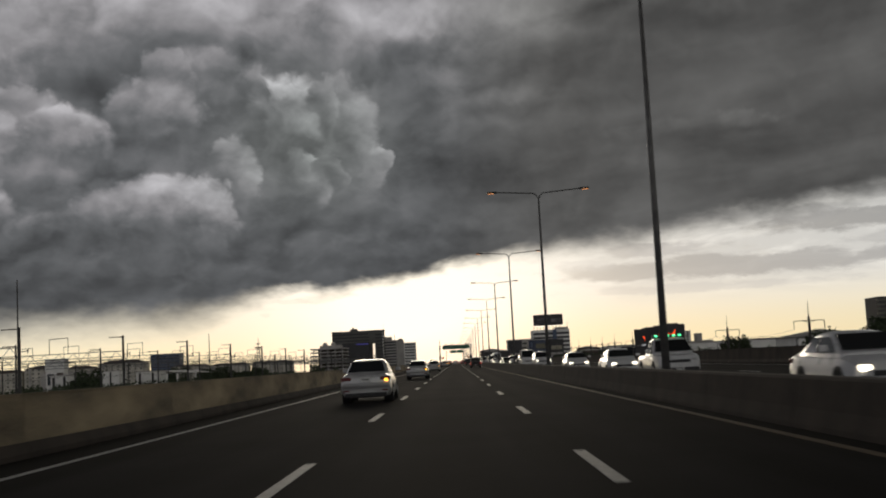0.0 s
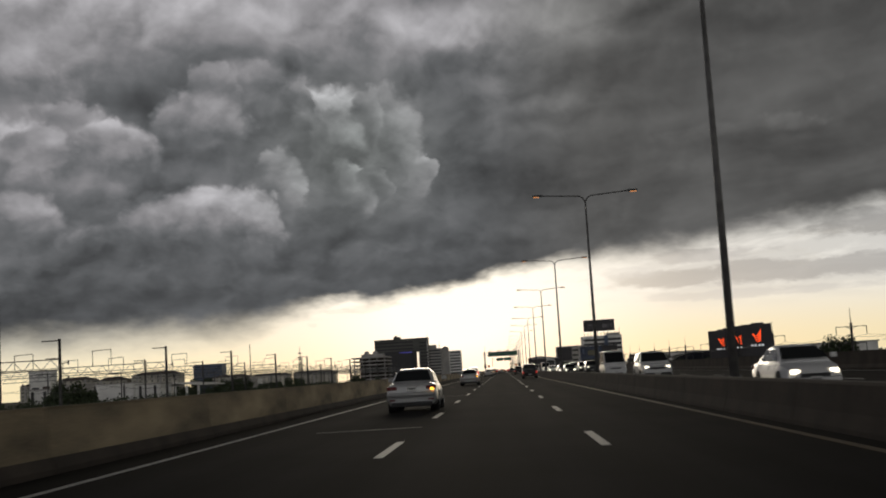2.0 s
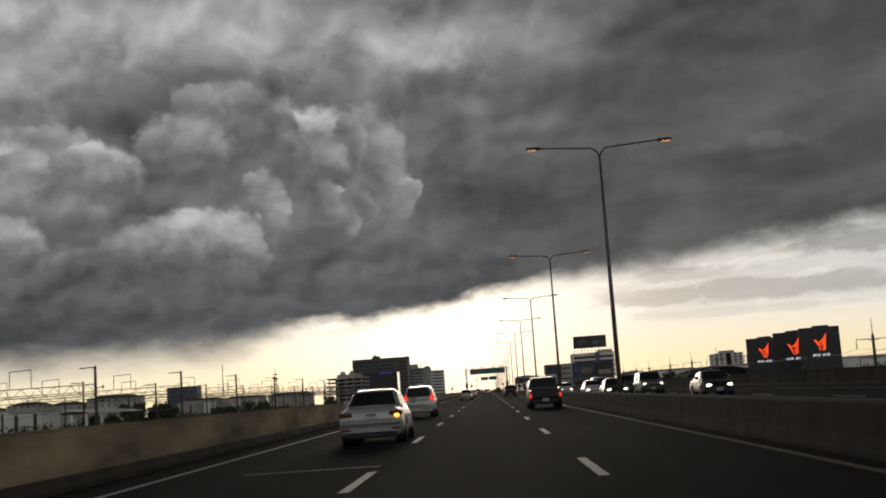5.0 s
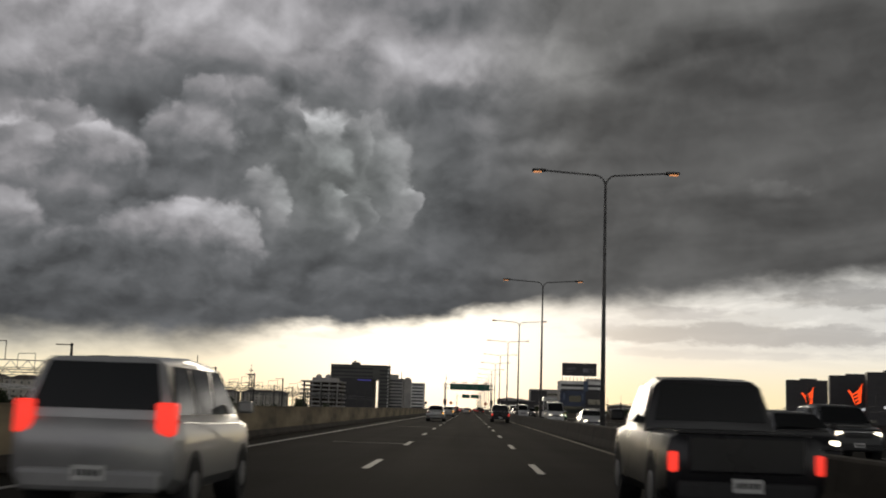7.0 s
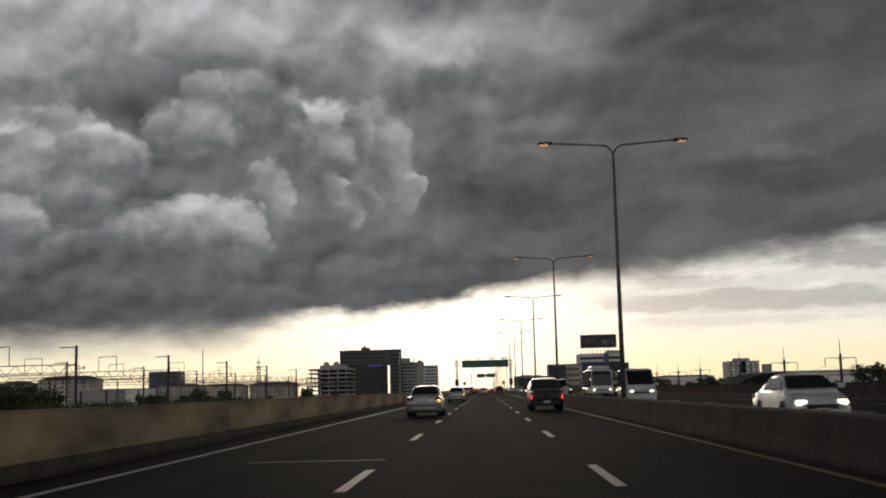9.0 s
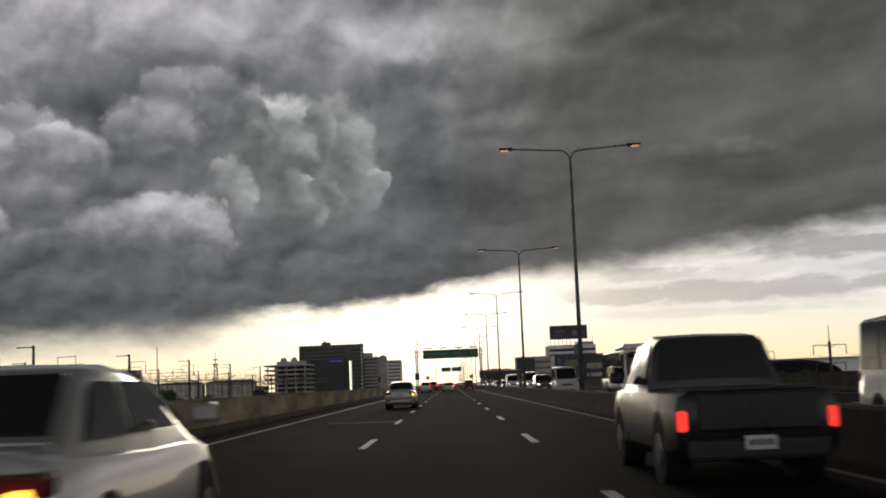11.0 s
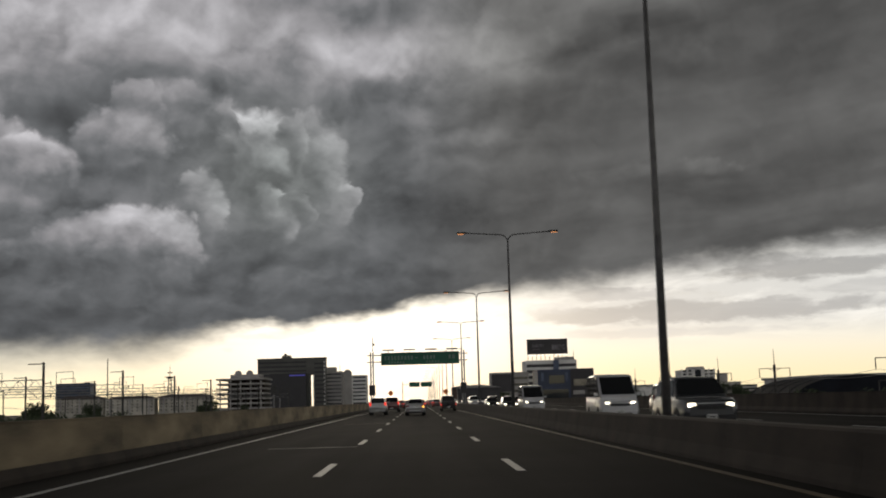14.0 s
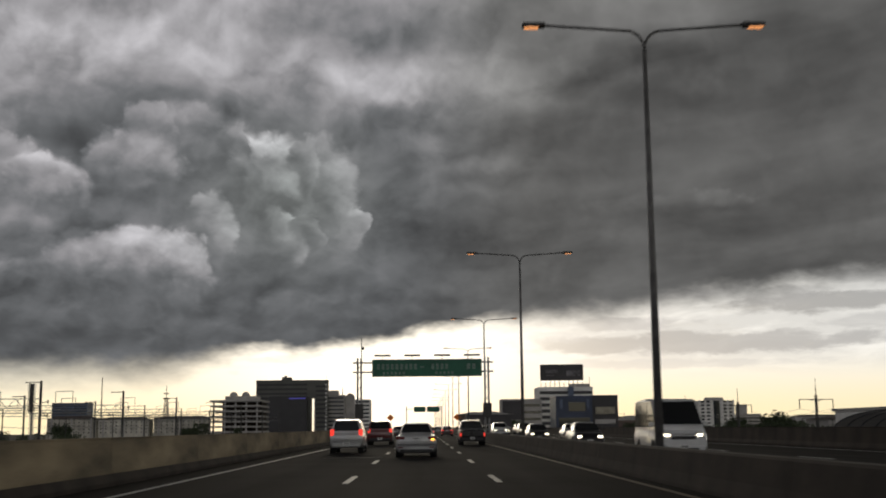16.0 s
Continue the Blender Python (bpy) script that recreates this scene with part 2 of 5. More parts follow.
strip = mixc(m("MINIMUM", mul(glow, 1.25), 1.0), strip, (1.0, 0.985, 0.905))
for a, e, ra, re, much, tone in ((-6.3, 3.7, 1.5, 0.2, 0.45, 0.6), (-8.2, 3.6, 0.8, 0.14, 0.35, 0.6), (-9.4, 2.9, 0.5, 0.14, 0.3, 0.6)):      # scraps in the gap
    strip = mixc(mul(bar(a, e, ra, re), much), strip, (tone, tone * 0.98, tone * 0.93))
air = wt.nodes.new("ShaderNodeTexSky")
air.sky_type, air.sun_disc, air.sun_elevation, air.sun_rotation = "NISHITA", False, radians(8), radians(-2)
air_scaled = wnode("ShaderNodeVectorMath", operation="SCALE")
wt.links.new(air.outputs[0], air_scaled.inputs[0])
air_scaled.inputs["Scale"].default_value = 0.005
lit = wnode("ShaderNodeVectorMath", operation="ADD")
wt.links.new(strip, lit.inputs[0])
wt.links.new(air_scaled.outputs[0], lit.inputs[1])
# hue: mauve lights on the heaps to the left, a greenish core, bluish undersides, brownish grey to the right
tint = mixc(ramp(deck, 0.09, 0.26), (0.955, 0.99, 1.035), (1.015, 0.99, 1.03))
core = m("EXPONENT", mul(add(m("POWER", m("ABSOLUTE", mul(add(az, 7.0), 1 / 4.6)), 2.0), m("POWER", m("ABSOLUTE", mul(sub(el, 11.5), 1 / 3.4)), 2.0)), -1.0))
tint = mixc(core, tint, (0.955, 1.005, 0.99))
tint = mixc(ramp(az, -3.0, 6.0), tint, (1.012, 1.0, 0.975))
deck_colour = wnode("ShaderNodeVectorMath", operation="SCALE")
wt.links.new(tint, deck_colour.inputs[0])
wt.links.new(deck, deck_colour.inputs["Scale"])
sky = mixc(covered, lit.outputs[0], deck_colour.outputs[0])
sky = mixc(ramp(el, 0.0, -6.0), sky, (0.05, 0.05, 0.05))
ground_glow = wnode("ShaderNodeBackground")
wt.links.new(sky, ground_glow.inputs[0])
world_out = wnode("ShaderNodeOutputWorld")
wt.links.new(ground_glow.outputs[0], world_out.inputs[0])

sun = new("sun", bpy.data.lights.new("sun", "SUN"))
sun.data.energy, sun.data.angle, sun.data.color = 0.3, radians(14), (1.0, 0.88, 0.7)
sun.matrix_world = look((0, 0, 0), (0.03, -1.0, -0.14))

# ---------------------------------------------------------------- materials
def material(name, colour, rough=0.6, metal=0.0, spread=0.15, scale=3.0, bump=0.0, fine=40.0, stretch=(1, 1, 1), second=None, random_tone=0.0, coat=0.0, sheen=0.4):
    """A painted or raw surface: two scales of mottling, grain in the relief and in the gloss."""
    mt = bpy.data.materials.new(name)
    mt.use_nodes = True
    t = mt.node_tree
    bsdf = t.nodes["Principled BSDF"]
    tc = t.nodes.new("ShaderNodeTexCoord")
    mp = t.nodes.new("ShaderNodeMapping")
    mp.inputs["Scale"].default_value = stretch
    t.links.new(tc.outputs["Object"], mp.inputs[0])
    wide = t.nodes.new("ShaderNodeTexNoise")
    wide.inputs["Scale"].default_value, wide.inputs["Detail"].default_value = scale, 5
    grain = t.nodes.new("ShaderNodeTexNoise")
    grain.inputs["Scale"].default_value, grain.inputs["Detail"].default_value = fine, 4
    for n in (wide, grain):
        t.links.new(mp.outputs[0], n.inputs["Vector"])
    both = t.nodes.new("ShaderNodeMath")
    both.operation = "MULTIPLY_ADD"
    t.links.new(grain.outputs[0], both.inputs[0])
    both.inputs[1].default_value = 0.35
    t.links.new(wide.outputs[0], both.inputs[2])
    rng = t.nodes.new("ShaderNodeMapRange")
    rng.inputs[1].default_value, rng.inputs[2].default_value = 0.45, 0.9
    t.links.new(both.outputs[0], rng.inputs[0])
    mix = t.nodes.new("ShaderNodeMix")
    mix.data_type = "RGBA"
    dark = second or tuple(c * (1 - 2 * spread) for c in colour)
    light = colour if second else tuple(min(1.0, c * (1 + spread)) for c in colour)
    mix.inputs[6].default_value, mix.inputs[7].default_value = (*dark, 1), (*light, 1)
    t.links.new(rng.outputs[0], mix.inputs[0])
    out = mix.outputs[2]
    if random_tone:
        info = t.nodes.new("ShaderNodeObjectInfo")
        r2 = t.nodes.new("ShaderNodeMapRange")
        r2.inputs[3].default_value, r2.inputs[4].default_value = 1 - random_tone, 1 + random_tone
        t.links.new(info.outputs["Random"], r2.inputs[0])
        hsv = t.nodes.new("ShaderNodeHueSaturation")
        t.links.new(r2.outputs[0], hsv.inputs["Value"])
        t.links.new(out, hsv.inputs["Color"])
        out = hsv.outputs[0]
    t.links.new(out, bsdf.inputs["Base Color"])
    r3 = t.nodes.new("ShaderNodeMapRange")
    r3.inputs[3].default_value, r3.inputs[4].default_value = max(0.02, rough - 0.1), min(1.0, rough + 0.1)
    t.links.new(wide.outputs[0], r3.inputs[0])
    t.links.new(r3.outputs[0], bsdf.inputs["Roughness"])
    bsdf.inputs["Metallic"].default_value = metal
    bsdf.inputs["Coat Weight"].default_value = coat
    bsdf.inputs["Specular IOR Level"].default_value = sheen
    if bump:
        b = t.nodes.new("ShaderNodeBump")
        b.inputs["Strength"].default_value, b.inputs["Distance"].default_value = 0.6, bump
        t.links.new(both.outputs[0], b.inputs["Height"])
        t.links.new(b.outputs[0], bsdf.inputs["Normal"])
    return mt


def glowing(name, colour, strength, base=(0.5, 0.5, 0.5)):
    mt = bpy.data.materials.new(name)
    mt.use_nodes = True
    b = mt.node_tree.nodes["Principled BSDF"]
    b.inputs["Base Color"].default_value = (*base, 1)
    b.inputs["Emission Color"].default_value = (*colour, 1)
    b.inputs["Emission Strength"].default_value = strength
    b.inputs["Roughness"].default_value = 0.25
    return mt


def glass(name, colour=(0.02, 0.025, 0.03), rough=0.06):
    mt = bpy.data.materials.new(name)
    mt.use_nodes = True
    b = mt.node_tree.nodes["Principled BSDF"]
    b.inputs["Base Color"].default_value = (*colour, 1)
    b.inputs["Roughness"].default_value = rough
    b.inputs["IOR"].default_value = 1.5
    return mt


ASPHALT = material("asphalt", (0.019, 0.0186, 0.0192), 0.93, spread=0.22, scale=0.35, bump=0.004, fine=90, stretch=(1, 0.12, 1), sheen=0.02)


def wear_in(mt, period, shift, amount):
    """Wheel tracks polished into the lanes and long oil streaks between them."""
    t = mt.node_tree
    bsdf = t.nodes["Principled BSDF"]
    base = bsdf.inputs["Base Color"].links[0].from_socket
    tc = t.nodes.new("ShaderNodeTexCoord")
    sp = t.nodes.new("ShaderNodeSeparateXYZ")
    t.links.new(tc.outputs["Object"], sp.inputs[0])
    ph = t.nodes.new("ShaderNodeMath")
    ph.operation = "MULTIPLY_ADD"
    t.links.new(sp.outputs[0], ph.inputs[0])
    ph.inputs[1].default_value, ph.inputs[2].default_value = 2 * math.pi / period, -2 * math.pi * shift / period
    co = t.nodes.new("ShaderNodeMath")
    co.operation = "COSINE"
    t.links.new(ph.outputs[0], co.inputs[0])
    mp = t.nodes.new("ShaderNodeMapping")
    mp.inputs["Scale"].default_value = (1.0, 0.03, 1.0)
    t.links.new(tc.outputs["Object"], mp.inputs[0])
    no = t.nodes.new("ShaderNodeTexNoise")
    no.inputs["Scale"].default_value, no.inputs["Detail"].default_value = 1.3, 5
    t.links.new(mp.outputs[0], no.inputs["Vector"])
    blot = t.nodes.new("ShaderNodeTexNoise")
    blot.inputs["Scale"].default_value, blot.inputs["Detail"].default_value = 0.22, 6
    t.links.new(tc.outputs["Object"], blot.inputs["Vector"])
    tr = t.nodes.new("ShaderNodeMath")
    tr.operation = "MULTIPLY_ADD"
    t.links.new(co.outputs[0], tr.inputs[0])
    tr.inputs[1].default_value = amount
    t.links.new(no.outputs[0], tr.inputs[2])
    su = t.nodes.new("ShaderNodeMath")
    su.operation = "ADD"
    t.links.new(tr.outputs[0], su.inputs[0])
    t.links.new(blot.outputs[0], su.inputs[1])
    rg = t.nodes.new("ShaderNodeMapRange")
    rg.inputs[1].default_value, rg.inputs[2].default_value, rg.inputs[3].default_value, rg.inputs[4].default_value = 0.6, 1.4, 0.55, 1.5
    t.links.new(su.outputs[0], rg.inputs[0])
    hsv = t.nodes.new("ShaderNodeHueSaturation")
    t.links.new(rg.outputs[0], hsv.inputs["Value"])
    t.links.new(base, hsv.inputs["Color"])
    t.links.new(hsv.outputs[0], bsdf.inputs["Base Color"])


wear_in(ASPHALT, 1.75, 0.87, 0.13)
ROAD_PAINT = material("road_paint", (0.52, 0.51, 0.48), 0.6, spread=0.2, scale=5, bump=0.001, fine=60)
JOINT = material("joint_filler", (0.15, 0.147, 0.14), 0.7, spread=0.3, scale=3)
SMOKED = material("smoked_cladding", (0.04, 0.039, 0.042), 0.5, spread=0.1, scale=0.2, fine=2)
YELLOW_PAINT = material("yellow_road_paint", (0.16, 0.115, 0.062), 0.6, spread=0.25, scale=4, bump=0.001, fine=60)
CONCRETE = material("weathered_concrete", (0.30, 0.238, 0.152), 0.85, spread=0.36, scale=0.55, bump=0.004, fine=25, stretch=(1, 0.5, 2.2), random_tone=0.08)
# near-black brown mottle for barriers, parapet foot, plinths and the car park core
DARK_CONCRETE = material("near_black_concrete", (0.048, 0.037, 0.029), 0.9, spread=0.38, scale=0.9, bump=0.006, fine=18, stretch=(1, 0.8, 0.5), random_tone=0.1)
STEEL = material("galvanised_steel", (0.22, 0.22, 0.22), 0.5, metal=0.7, spread=0.15, scale=4, bump=0.001)
DARK_STEEL = material("dark_painted_steel", (0.06, 0.058, 0.055), 0.6, metal=0.2, spread=0.2, scale=3)
POLE_STEEL = material("grey_pole_steel", (0.13, 0.128, 0.125), 0.6, metal=0.3, spread=0.2, scale=3)
GREY_WALL = material("grey_render", (0.42, 0.40, 0.38), 0.85, spread=0.15, scale=0.15, fine=3, bump=0.01)
WHITE_WALL = material("white_render", (0.80, 0.785, 0.75), 0.85, spread=0.12, scale=0.15, fine=3, bump=0.01)
DARK_WALL = material("charcoal_cladding", (0.055, 0.052, 0.055), 0.6, spread=0.15, scale=0.1, fine=2)
OFFICE_WALL = material("grey_green_cladding", (0.105, 0.105, 0.095), 0.6, spread=0.15, scale=0.1, fine=2)
BROWN_ROOF = material("brown_roof", (0.13, 0.095, 0.08), 0.8, spread=0.25, scale=0.4, fine=6)
BLUE_WALL = material("blue_cladding", (0.10, 0.13, 0.20), 0.5, spread=0.15, scale=0.1, fine=2)
WINDOW = glass("dark_window_glass")
LEAF = material("dark_foliage", (0.055, 0.075, 0.035), 0.7, spread=0.4, scale=2, fine=8)
BARK = material("bark", (0.09, 0.07, 0.05), 0.9, spread=0.3, scale=6, bump=0.01)
EARTH = material("scrub_ground", (0.09, 0.09, 0.06), 0.95, spread=0.35, scale=0.02, fine=0.6)
SIGN_GREEN = material("green_sign_sheet", (0.015, 0.12, 0.07), 0.45, spread=0.12, scale=0.8, fine=8)
SIGN_WHITE = material("white_sign_sheet", (0.55, 0.6, 0.56), 0.5, spread=0.1, scale=2)
LAMP_GLASS = glowing("sodium_lamp_glass", (1.0, 0.38, 0.12), 0.7, (0.5, 0.42, 0.35))


# ---------------------------------------------------------------- shaping helpers
def box(bm, x, y, z, sx, sy, sz, bevel=0.0):
    """A box with its middle at x, y and its foot at z."""
    r = bmesh.ops.create_cube(bm, size=1, matrix=Matrix.Translation((x, y, z + sz / 2)) @ Matrix.Diagonal((sx, sy, sz, 1)))
    if bevel:
        edges = list({e for v in r["verts"] for e in v.link_edges})
        bmesh.ops.bevel(bm, geom=edges, offset=bevel, segments=2, affect="EDGES", profile=0.5)
    return r["verts"]


def rod(bm, a, b, r1, r2=None, seg=8):
    """A round bar from a to b."""
    a, b = Vector(a), Vector(b)
    way = b - a
    q = way.to_track_quat("Z", "Y").to_matrix().to_4x4()
    bmesh.ops.create_cone(bm, cap_ends=True, segments=seg, radius1=r1, radius2=r1 if r2 is None else r2, depth=way.length,
                          matrix=Matrix.Translation((a + b) / 2) @ q)


def pipe(bm, points, r, seg=8):
    for a, b in zip(points, points[1:]):
        rod(bm, a, b, r, seg=seg)


def extrude(bm, outline, y0, y1):
    """A prism with its outline in x and z, from y0 to y1."""
    front = [bm.verts.new((x, y0, z)) for x, z in outline]
    back = [bm.verts.new((x, y1, z)) for x, z in outline]
    n = len(outline)
    bm.faces.new(front)
    bm.faces.new(back[::-1])
    for i in range(n):
        bm.faces.new((front[i], back[i], back[(i + 1) % n], front[(i + 1) % n]))


def mesh_of(bm, name, mt, smooth=False):
    bmesh.ops.recalc_face_normals(bm, faces=bm.faces)
    me = bpy.data.meshes.new(name)
    bm.to_mesh(me)
    bm.free()
    me.materials.append(mt)
    if smooth:
        me.shade_smooth()
    return me


def part(name, bm, mt, parent=None, label="", smooth=False):
    ob = new(name, mesh_of(bm, name, mt, smooth))
    if parent is not None:
        ob.parent = parent
    return tagged(ob, label) if label else ob


def structure(name, bm, mt, label, category):
    return tagged(part(name, bm, mt), label, category, kind="structure")


def thing(name, x, y, z, label, category, group="", turn=0):
    ob = new(name)
    ob.matrix_basis = pose(x, y, z, 0, 0, turn)
    return tagged(ob, label, category, group)


def share(name, me, parent, m4):
    ob = new(name, me)
    ob.parent = parent
    ob.matrix_basis = m4
    return ob

# ---------------------------------------------------------------- ground, decks and barriers
LEFT, MEDIAN, RIGHT = -6.95, 7.10, 21.15      # faces of the parapets and the middle of the median
NEAR_RAIL = 5.45                               # middle of the median barrier
START, END = -60.0, 1800.0
GROUND = -11.55

bm = bmesh.new()
box(bm, 0, 1000, GROUND - 1, 9000, 9000, 1)
structure("ground", bm, EARTH, "flat scrubby city ground under the elevated road", "ground")

bm = bmesh.new()
extrude(bm, [(LEFT - 0.45, 0), (MEDIAN, 0), (MEDIAN, -0.5), (2.5, -1.9), (-3.5, -1.9), (LEFT - 0.45, -0.45)], START, END)
road = structure("road", bm, ASPHALT, "dark worn asphalt of the elevated motorway, three lanes", "road")
bm = bmesh.new()
extrude(bm, [(MEDIAN + 0.002, 0), (RIGHT + 0.45, 0), (RIGHT + 0.45, -0.45), (17, -1.9), (11.5, -1.9), (MEDIAN + 0.002, -0.5)], START, END)
road_far = structure("road_oncoming", bm, ASPHALT, "dark asphalt of the opposite carriageway", "road")


def strip(name, x, w, y0, y1, mt, parent):
    bm = bmesh.new()
    box(bm, x, (y0 + y1) / 2, 0.0, w, y1 - y0, 0.006)
    return part(name, bm, mt, parent)


strip("edge_line", -5.83, 0.14, START, END, ROAD_PAINT, road)
strip("edge_line", 4.71, 0.14, START, END, YELLOW_PAINT, road)
strip("edge_line", 7.95, 0.14, START, END, YELLOW_PAINT, road_far)
strip("edge_line", 20.1, 0.14, START, END, ROAD_PAINT, road_far)
bm = bmesh.new()
box(bm, 0, 0, 0.0, 0.15, 3.9, 0.006)
DASH_Y, DASH_STEP = 13.9, 14.41
dash = mesh_of(bm, "lane_dash", ROAD_PAINT)
for k in range(-4, 60):
    y = DASH_Y + DASH_STEP * k
    for x, owner in ((-1.75, road), (1.75, road), (11.05, road_far), (14.55, road_far)):
        share("lane_dash", dash, owner, pose(x, y, 0))
for y in [79 + 34 * k for k in range(-2, 20)]:
    bm = bmesh.new()
    box(bm, -3.0, y, 0.0, 2.5, 0.22, 0.007)
    part("expansion_joint", bm, JOINT, road, "pale worn joint across one lane")

# parapets and the median barrier in cast lengths
def barrier(name, outline, x, length, gap, mt, label, mirror=False):
    owner = thing(name, x, 0, 0, label, "barrier")
    owner["kind"] = "structure"
    bm = bmesh.new()
    pts = [(-a, b) for a, b in outline][::-1] if mirror else outline
    extrude(bm, pts, gap / 2, length - gap / 2)
    me = mesh_of(bm, "barrier_panel", mt)
    y = START
    while y < 1700:
        share("barrier_panel", me, owner, pose(0, y, 0))
        y += length
    return owner


PARAPET = [(0, 0.006), (0, 0.10), (-0.10, 0.30), (-0.14, 1.03), (-0.12, 1.08), (-0.40, 1.08), (-0.44, 1.03), (-0.44, 0.006)]
FOOT = [(0, 0.006), (0, 0.10), (-0.085, 0.27), (-0.44, 0.27), (-0.44, 0.006)]
UPPER = [(-0.095, 0.274), (-0.14, 1.03), (-0.12, 1.08), (-0.40, 1.08), (-0.44, 1.03), (-0.44, 0.274)]
parapet = barrier("parapet_left", UPPER, LEFT, 10.0, 0.03, CONCRETE, "weathered tan concrete parapet on a near-black foot")
# the lowest 0.27 m is a separate length in the darker concrete
bm = bmesh.new()
extrude(bm, FOOT, 0.015, 9.985)
foot = mesh_of(bm, "barrier_foot", DARK_CONCRETE)
for k in range(176):
    share("barrier_foot", foot, parapet, pose(0, START + 10.0 * k, 0))
barrier("parapet_right", PARAPET, RIGHT, 10.0, 0.03, DARK_CONCRETE, "dark brown concrete parapet on the far road edge", mirror=True)
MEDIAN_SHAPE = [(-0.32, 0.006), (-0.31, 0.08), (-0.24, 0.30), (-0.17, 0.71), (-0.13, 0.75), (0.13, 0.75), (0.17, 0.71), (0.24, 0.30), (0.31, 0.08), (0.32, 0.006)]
barrier("median_barrier", MEDIAN_SHAPE, NEAR_RAIL, 6.0, 0.03, DARK_CONCRETE, "low near-black concrete barrier along the median")

# ---------------------------------------------------------------- lamp posts on the median
def lamp_post(y):
    lp = thing("street_lamp", MEDIAN, y, 0.0, "tall grey steel lamp post with two arms on the median", "street lamp", "lamp posts on the median")
    top = 13.0
    bm = bmesh.new()
    box(bm, 0, 0, 0, 0.6, 0.6, 0.55, 0.04)
    part("plinth", bm, DARK_CONCRETE, lp, "square concrete plinth")
    bm = bmesh.new()
    rod(bm, (0, 0, 0.55), (0, 0, top), 0.135, 0.065, seg=14)
    part("pole", bm, POLE_STEEL, lp, smooth=True)
    bm = bmesh.new()
    box(bm, 0, 0, 0.551, 0.42, 0.42, 0.04, 0.01)
    for sx in (-0.15, 0.15):
        for sy in (-0.15, 0.15):
            rod(bm, (sx, sy, 0.58), (sx, sy, 0.65), 0.02, seg=6)
    part("base_plate", bm, STEEL, lp)
    for s in (-1, 1):
        bm = bmesh.new()
        pts = [(s * (0.55 * (1 - math.cos(a))), 0, top + 0.62 * math.sin(a)) for a in (0, 0.35, 0.7, 1.05, 1.4)]
        pts.append((s * 3.2, 0, top + 0.80))
        pipe(bm, pts, 0.045)
        part("arm", bm, POLE_STEEL, lp, smooth=True)
        bm = bmesh.new()
        box(bm, s * 3.5, 0, top + 0.73, 0.74, 0.3, 0.15, 0.05)
        head = part("lamp_head", bm, DARK_STEEL, lp, "flat grey lamp head with a weak orange glow")
        bm = bmesh.new()
        box(bm, s * 3.58, 0, top + 0.70, 0.44, 0.22, 0.04, 0.012)
        part("lens", bm, LAMP_GLASS, head)
    return lp


first_lamp = lamp_post(38.5)
LAMP_SHIFT = {1: 0.1, 2: -0.8, 3: -0.3, 4: -1.0, 6: 1.7, 7: -1.2, 8: 1.8, 9: -0.6}      # posts set off from the even spacing
for k in [-1] + list(range(1, 24)):
    copy_thing(first_lamp, pose(MEDIAN, 36.25 + 50 * k + LAMP_SHIFT.get(k, 0.0), 0.0))

# ---------------------------------------------------------------- piers under the decks
def pier(x, y):
    p = thing("viaduct_pier", x, y, GROUND, "plain grey concrete pier carrying the elevated road", "pier", "piers under the viaduct")
    bm = bmesh.new()
    box(bm, 0, 0, 0, 2.4, 2.0, -1.95 - GROUND - 1.2, 0.15)
    part("shaft", bm, CONCRETE, p)
    bm = bmesh.new()
    box(bm, 0, 0, -1.95 - GROUND - 1.2, 6.0, 2.2, 1.25, 0.2)
    part("crosshead", bm, CONCRETE, p)
    return p


first_pier = pier(-0.5, -26.0)
for k in range(0, 40):
    for x in (-0.5, 14.2):
        if k or x > 0:
            copy_thing(first_pier, pose(x, -26.0 + 34.0 * k, GROUND))

# ---------------------------------------------------------------- city on both sides
# The city is laid out on a plan at four fifths; PLAN enlarges it about the eye's height.
PLAN = 1.25
PLAN_GROUND = -9.0


def plan(x, y, turn=0):
    return pose(x * PLAN, y * PLAN, GROUND, 0, 0, turn)


def far_thing(name, x, y, label, category, group="", turn=0):
    ob = thing(name, 0, 0, 0, label, category, group)
    ob.matrix_basis = plan(x, y, turn) @ Matrix.Diagonal((PLAN, PLAN, PLAN, 1))
    return ob


def building(name, x0, x1, y, depth, top, wall, label, category="building", group="", turn=0):
    """An Empty on the ground with a plain wall volume; returns it with its width and height."""
    b = far_thing(name, (x0 + x1) / 2, y + depth / 2, label, category, group, turn)
    bm = bmesh.new()
    box(bm, 0, 0, 0, x1 - x0, depth, top - PLAN_GROUND)
    part("wall", bm, wall, b)
    return b, x1 - x0, top - PLAN_GROUND


def bands(b, width, depth, first, count, storey, height, mt, name="window_band", inset=0.06, x=0.0):
    """A row of glazing on each storey of the face towards the road's start."""
    bm = bmesh.new()
    box(bm, 0, 0, 0, width, 0.3, height)
    me = mesh_of(bm, name, mt)
    for k in range(count):
        share(name, me, b, pose(x, -depth / 2 - 0.15 + inset, first + k * storey))


def windows(b, xs, zs, depth, w, h, mt=None, name="window"):
    bm = bmesh.new()
    box(bm, 0, 0, 0, w, 0.24, h)
    me = mesh_of(bm, name, mt or WINDOW)
    for x in xs:
        for z in zs:
            share(name, me, b, pose(x, -depth / 2, z))


def flat_roof(b, w, depth, h, mt, over=0.4, thick=0.5):
    bm = bmesh.new()
    box(bm, 0, 0, h, w + over, depth + over, thick)
    part("roof", bm, mt, b)


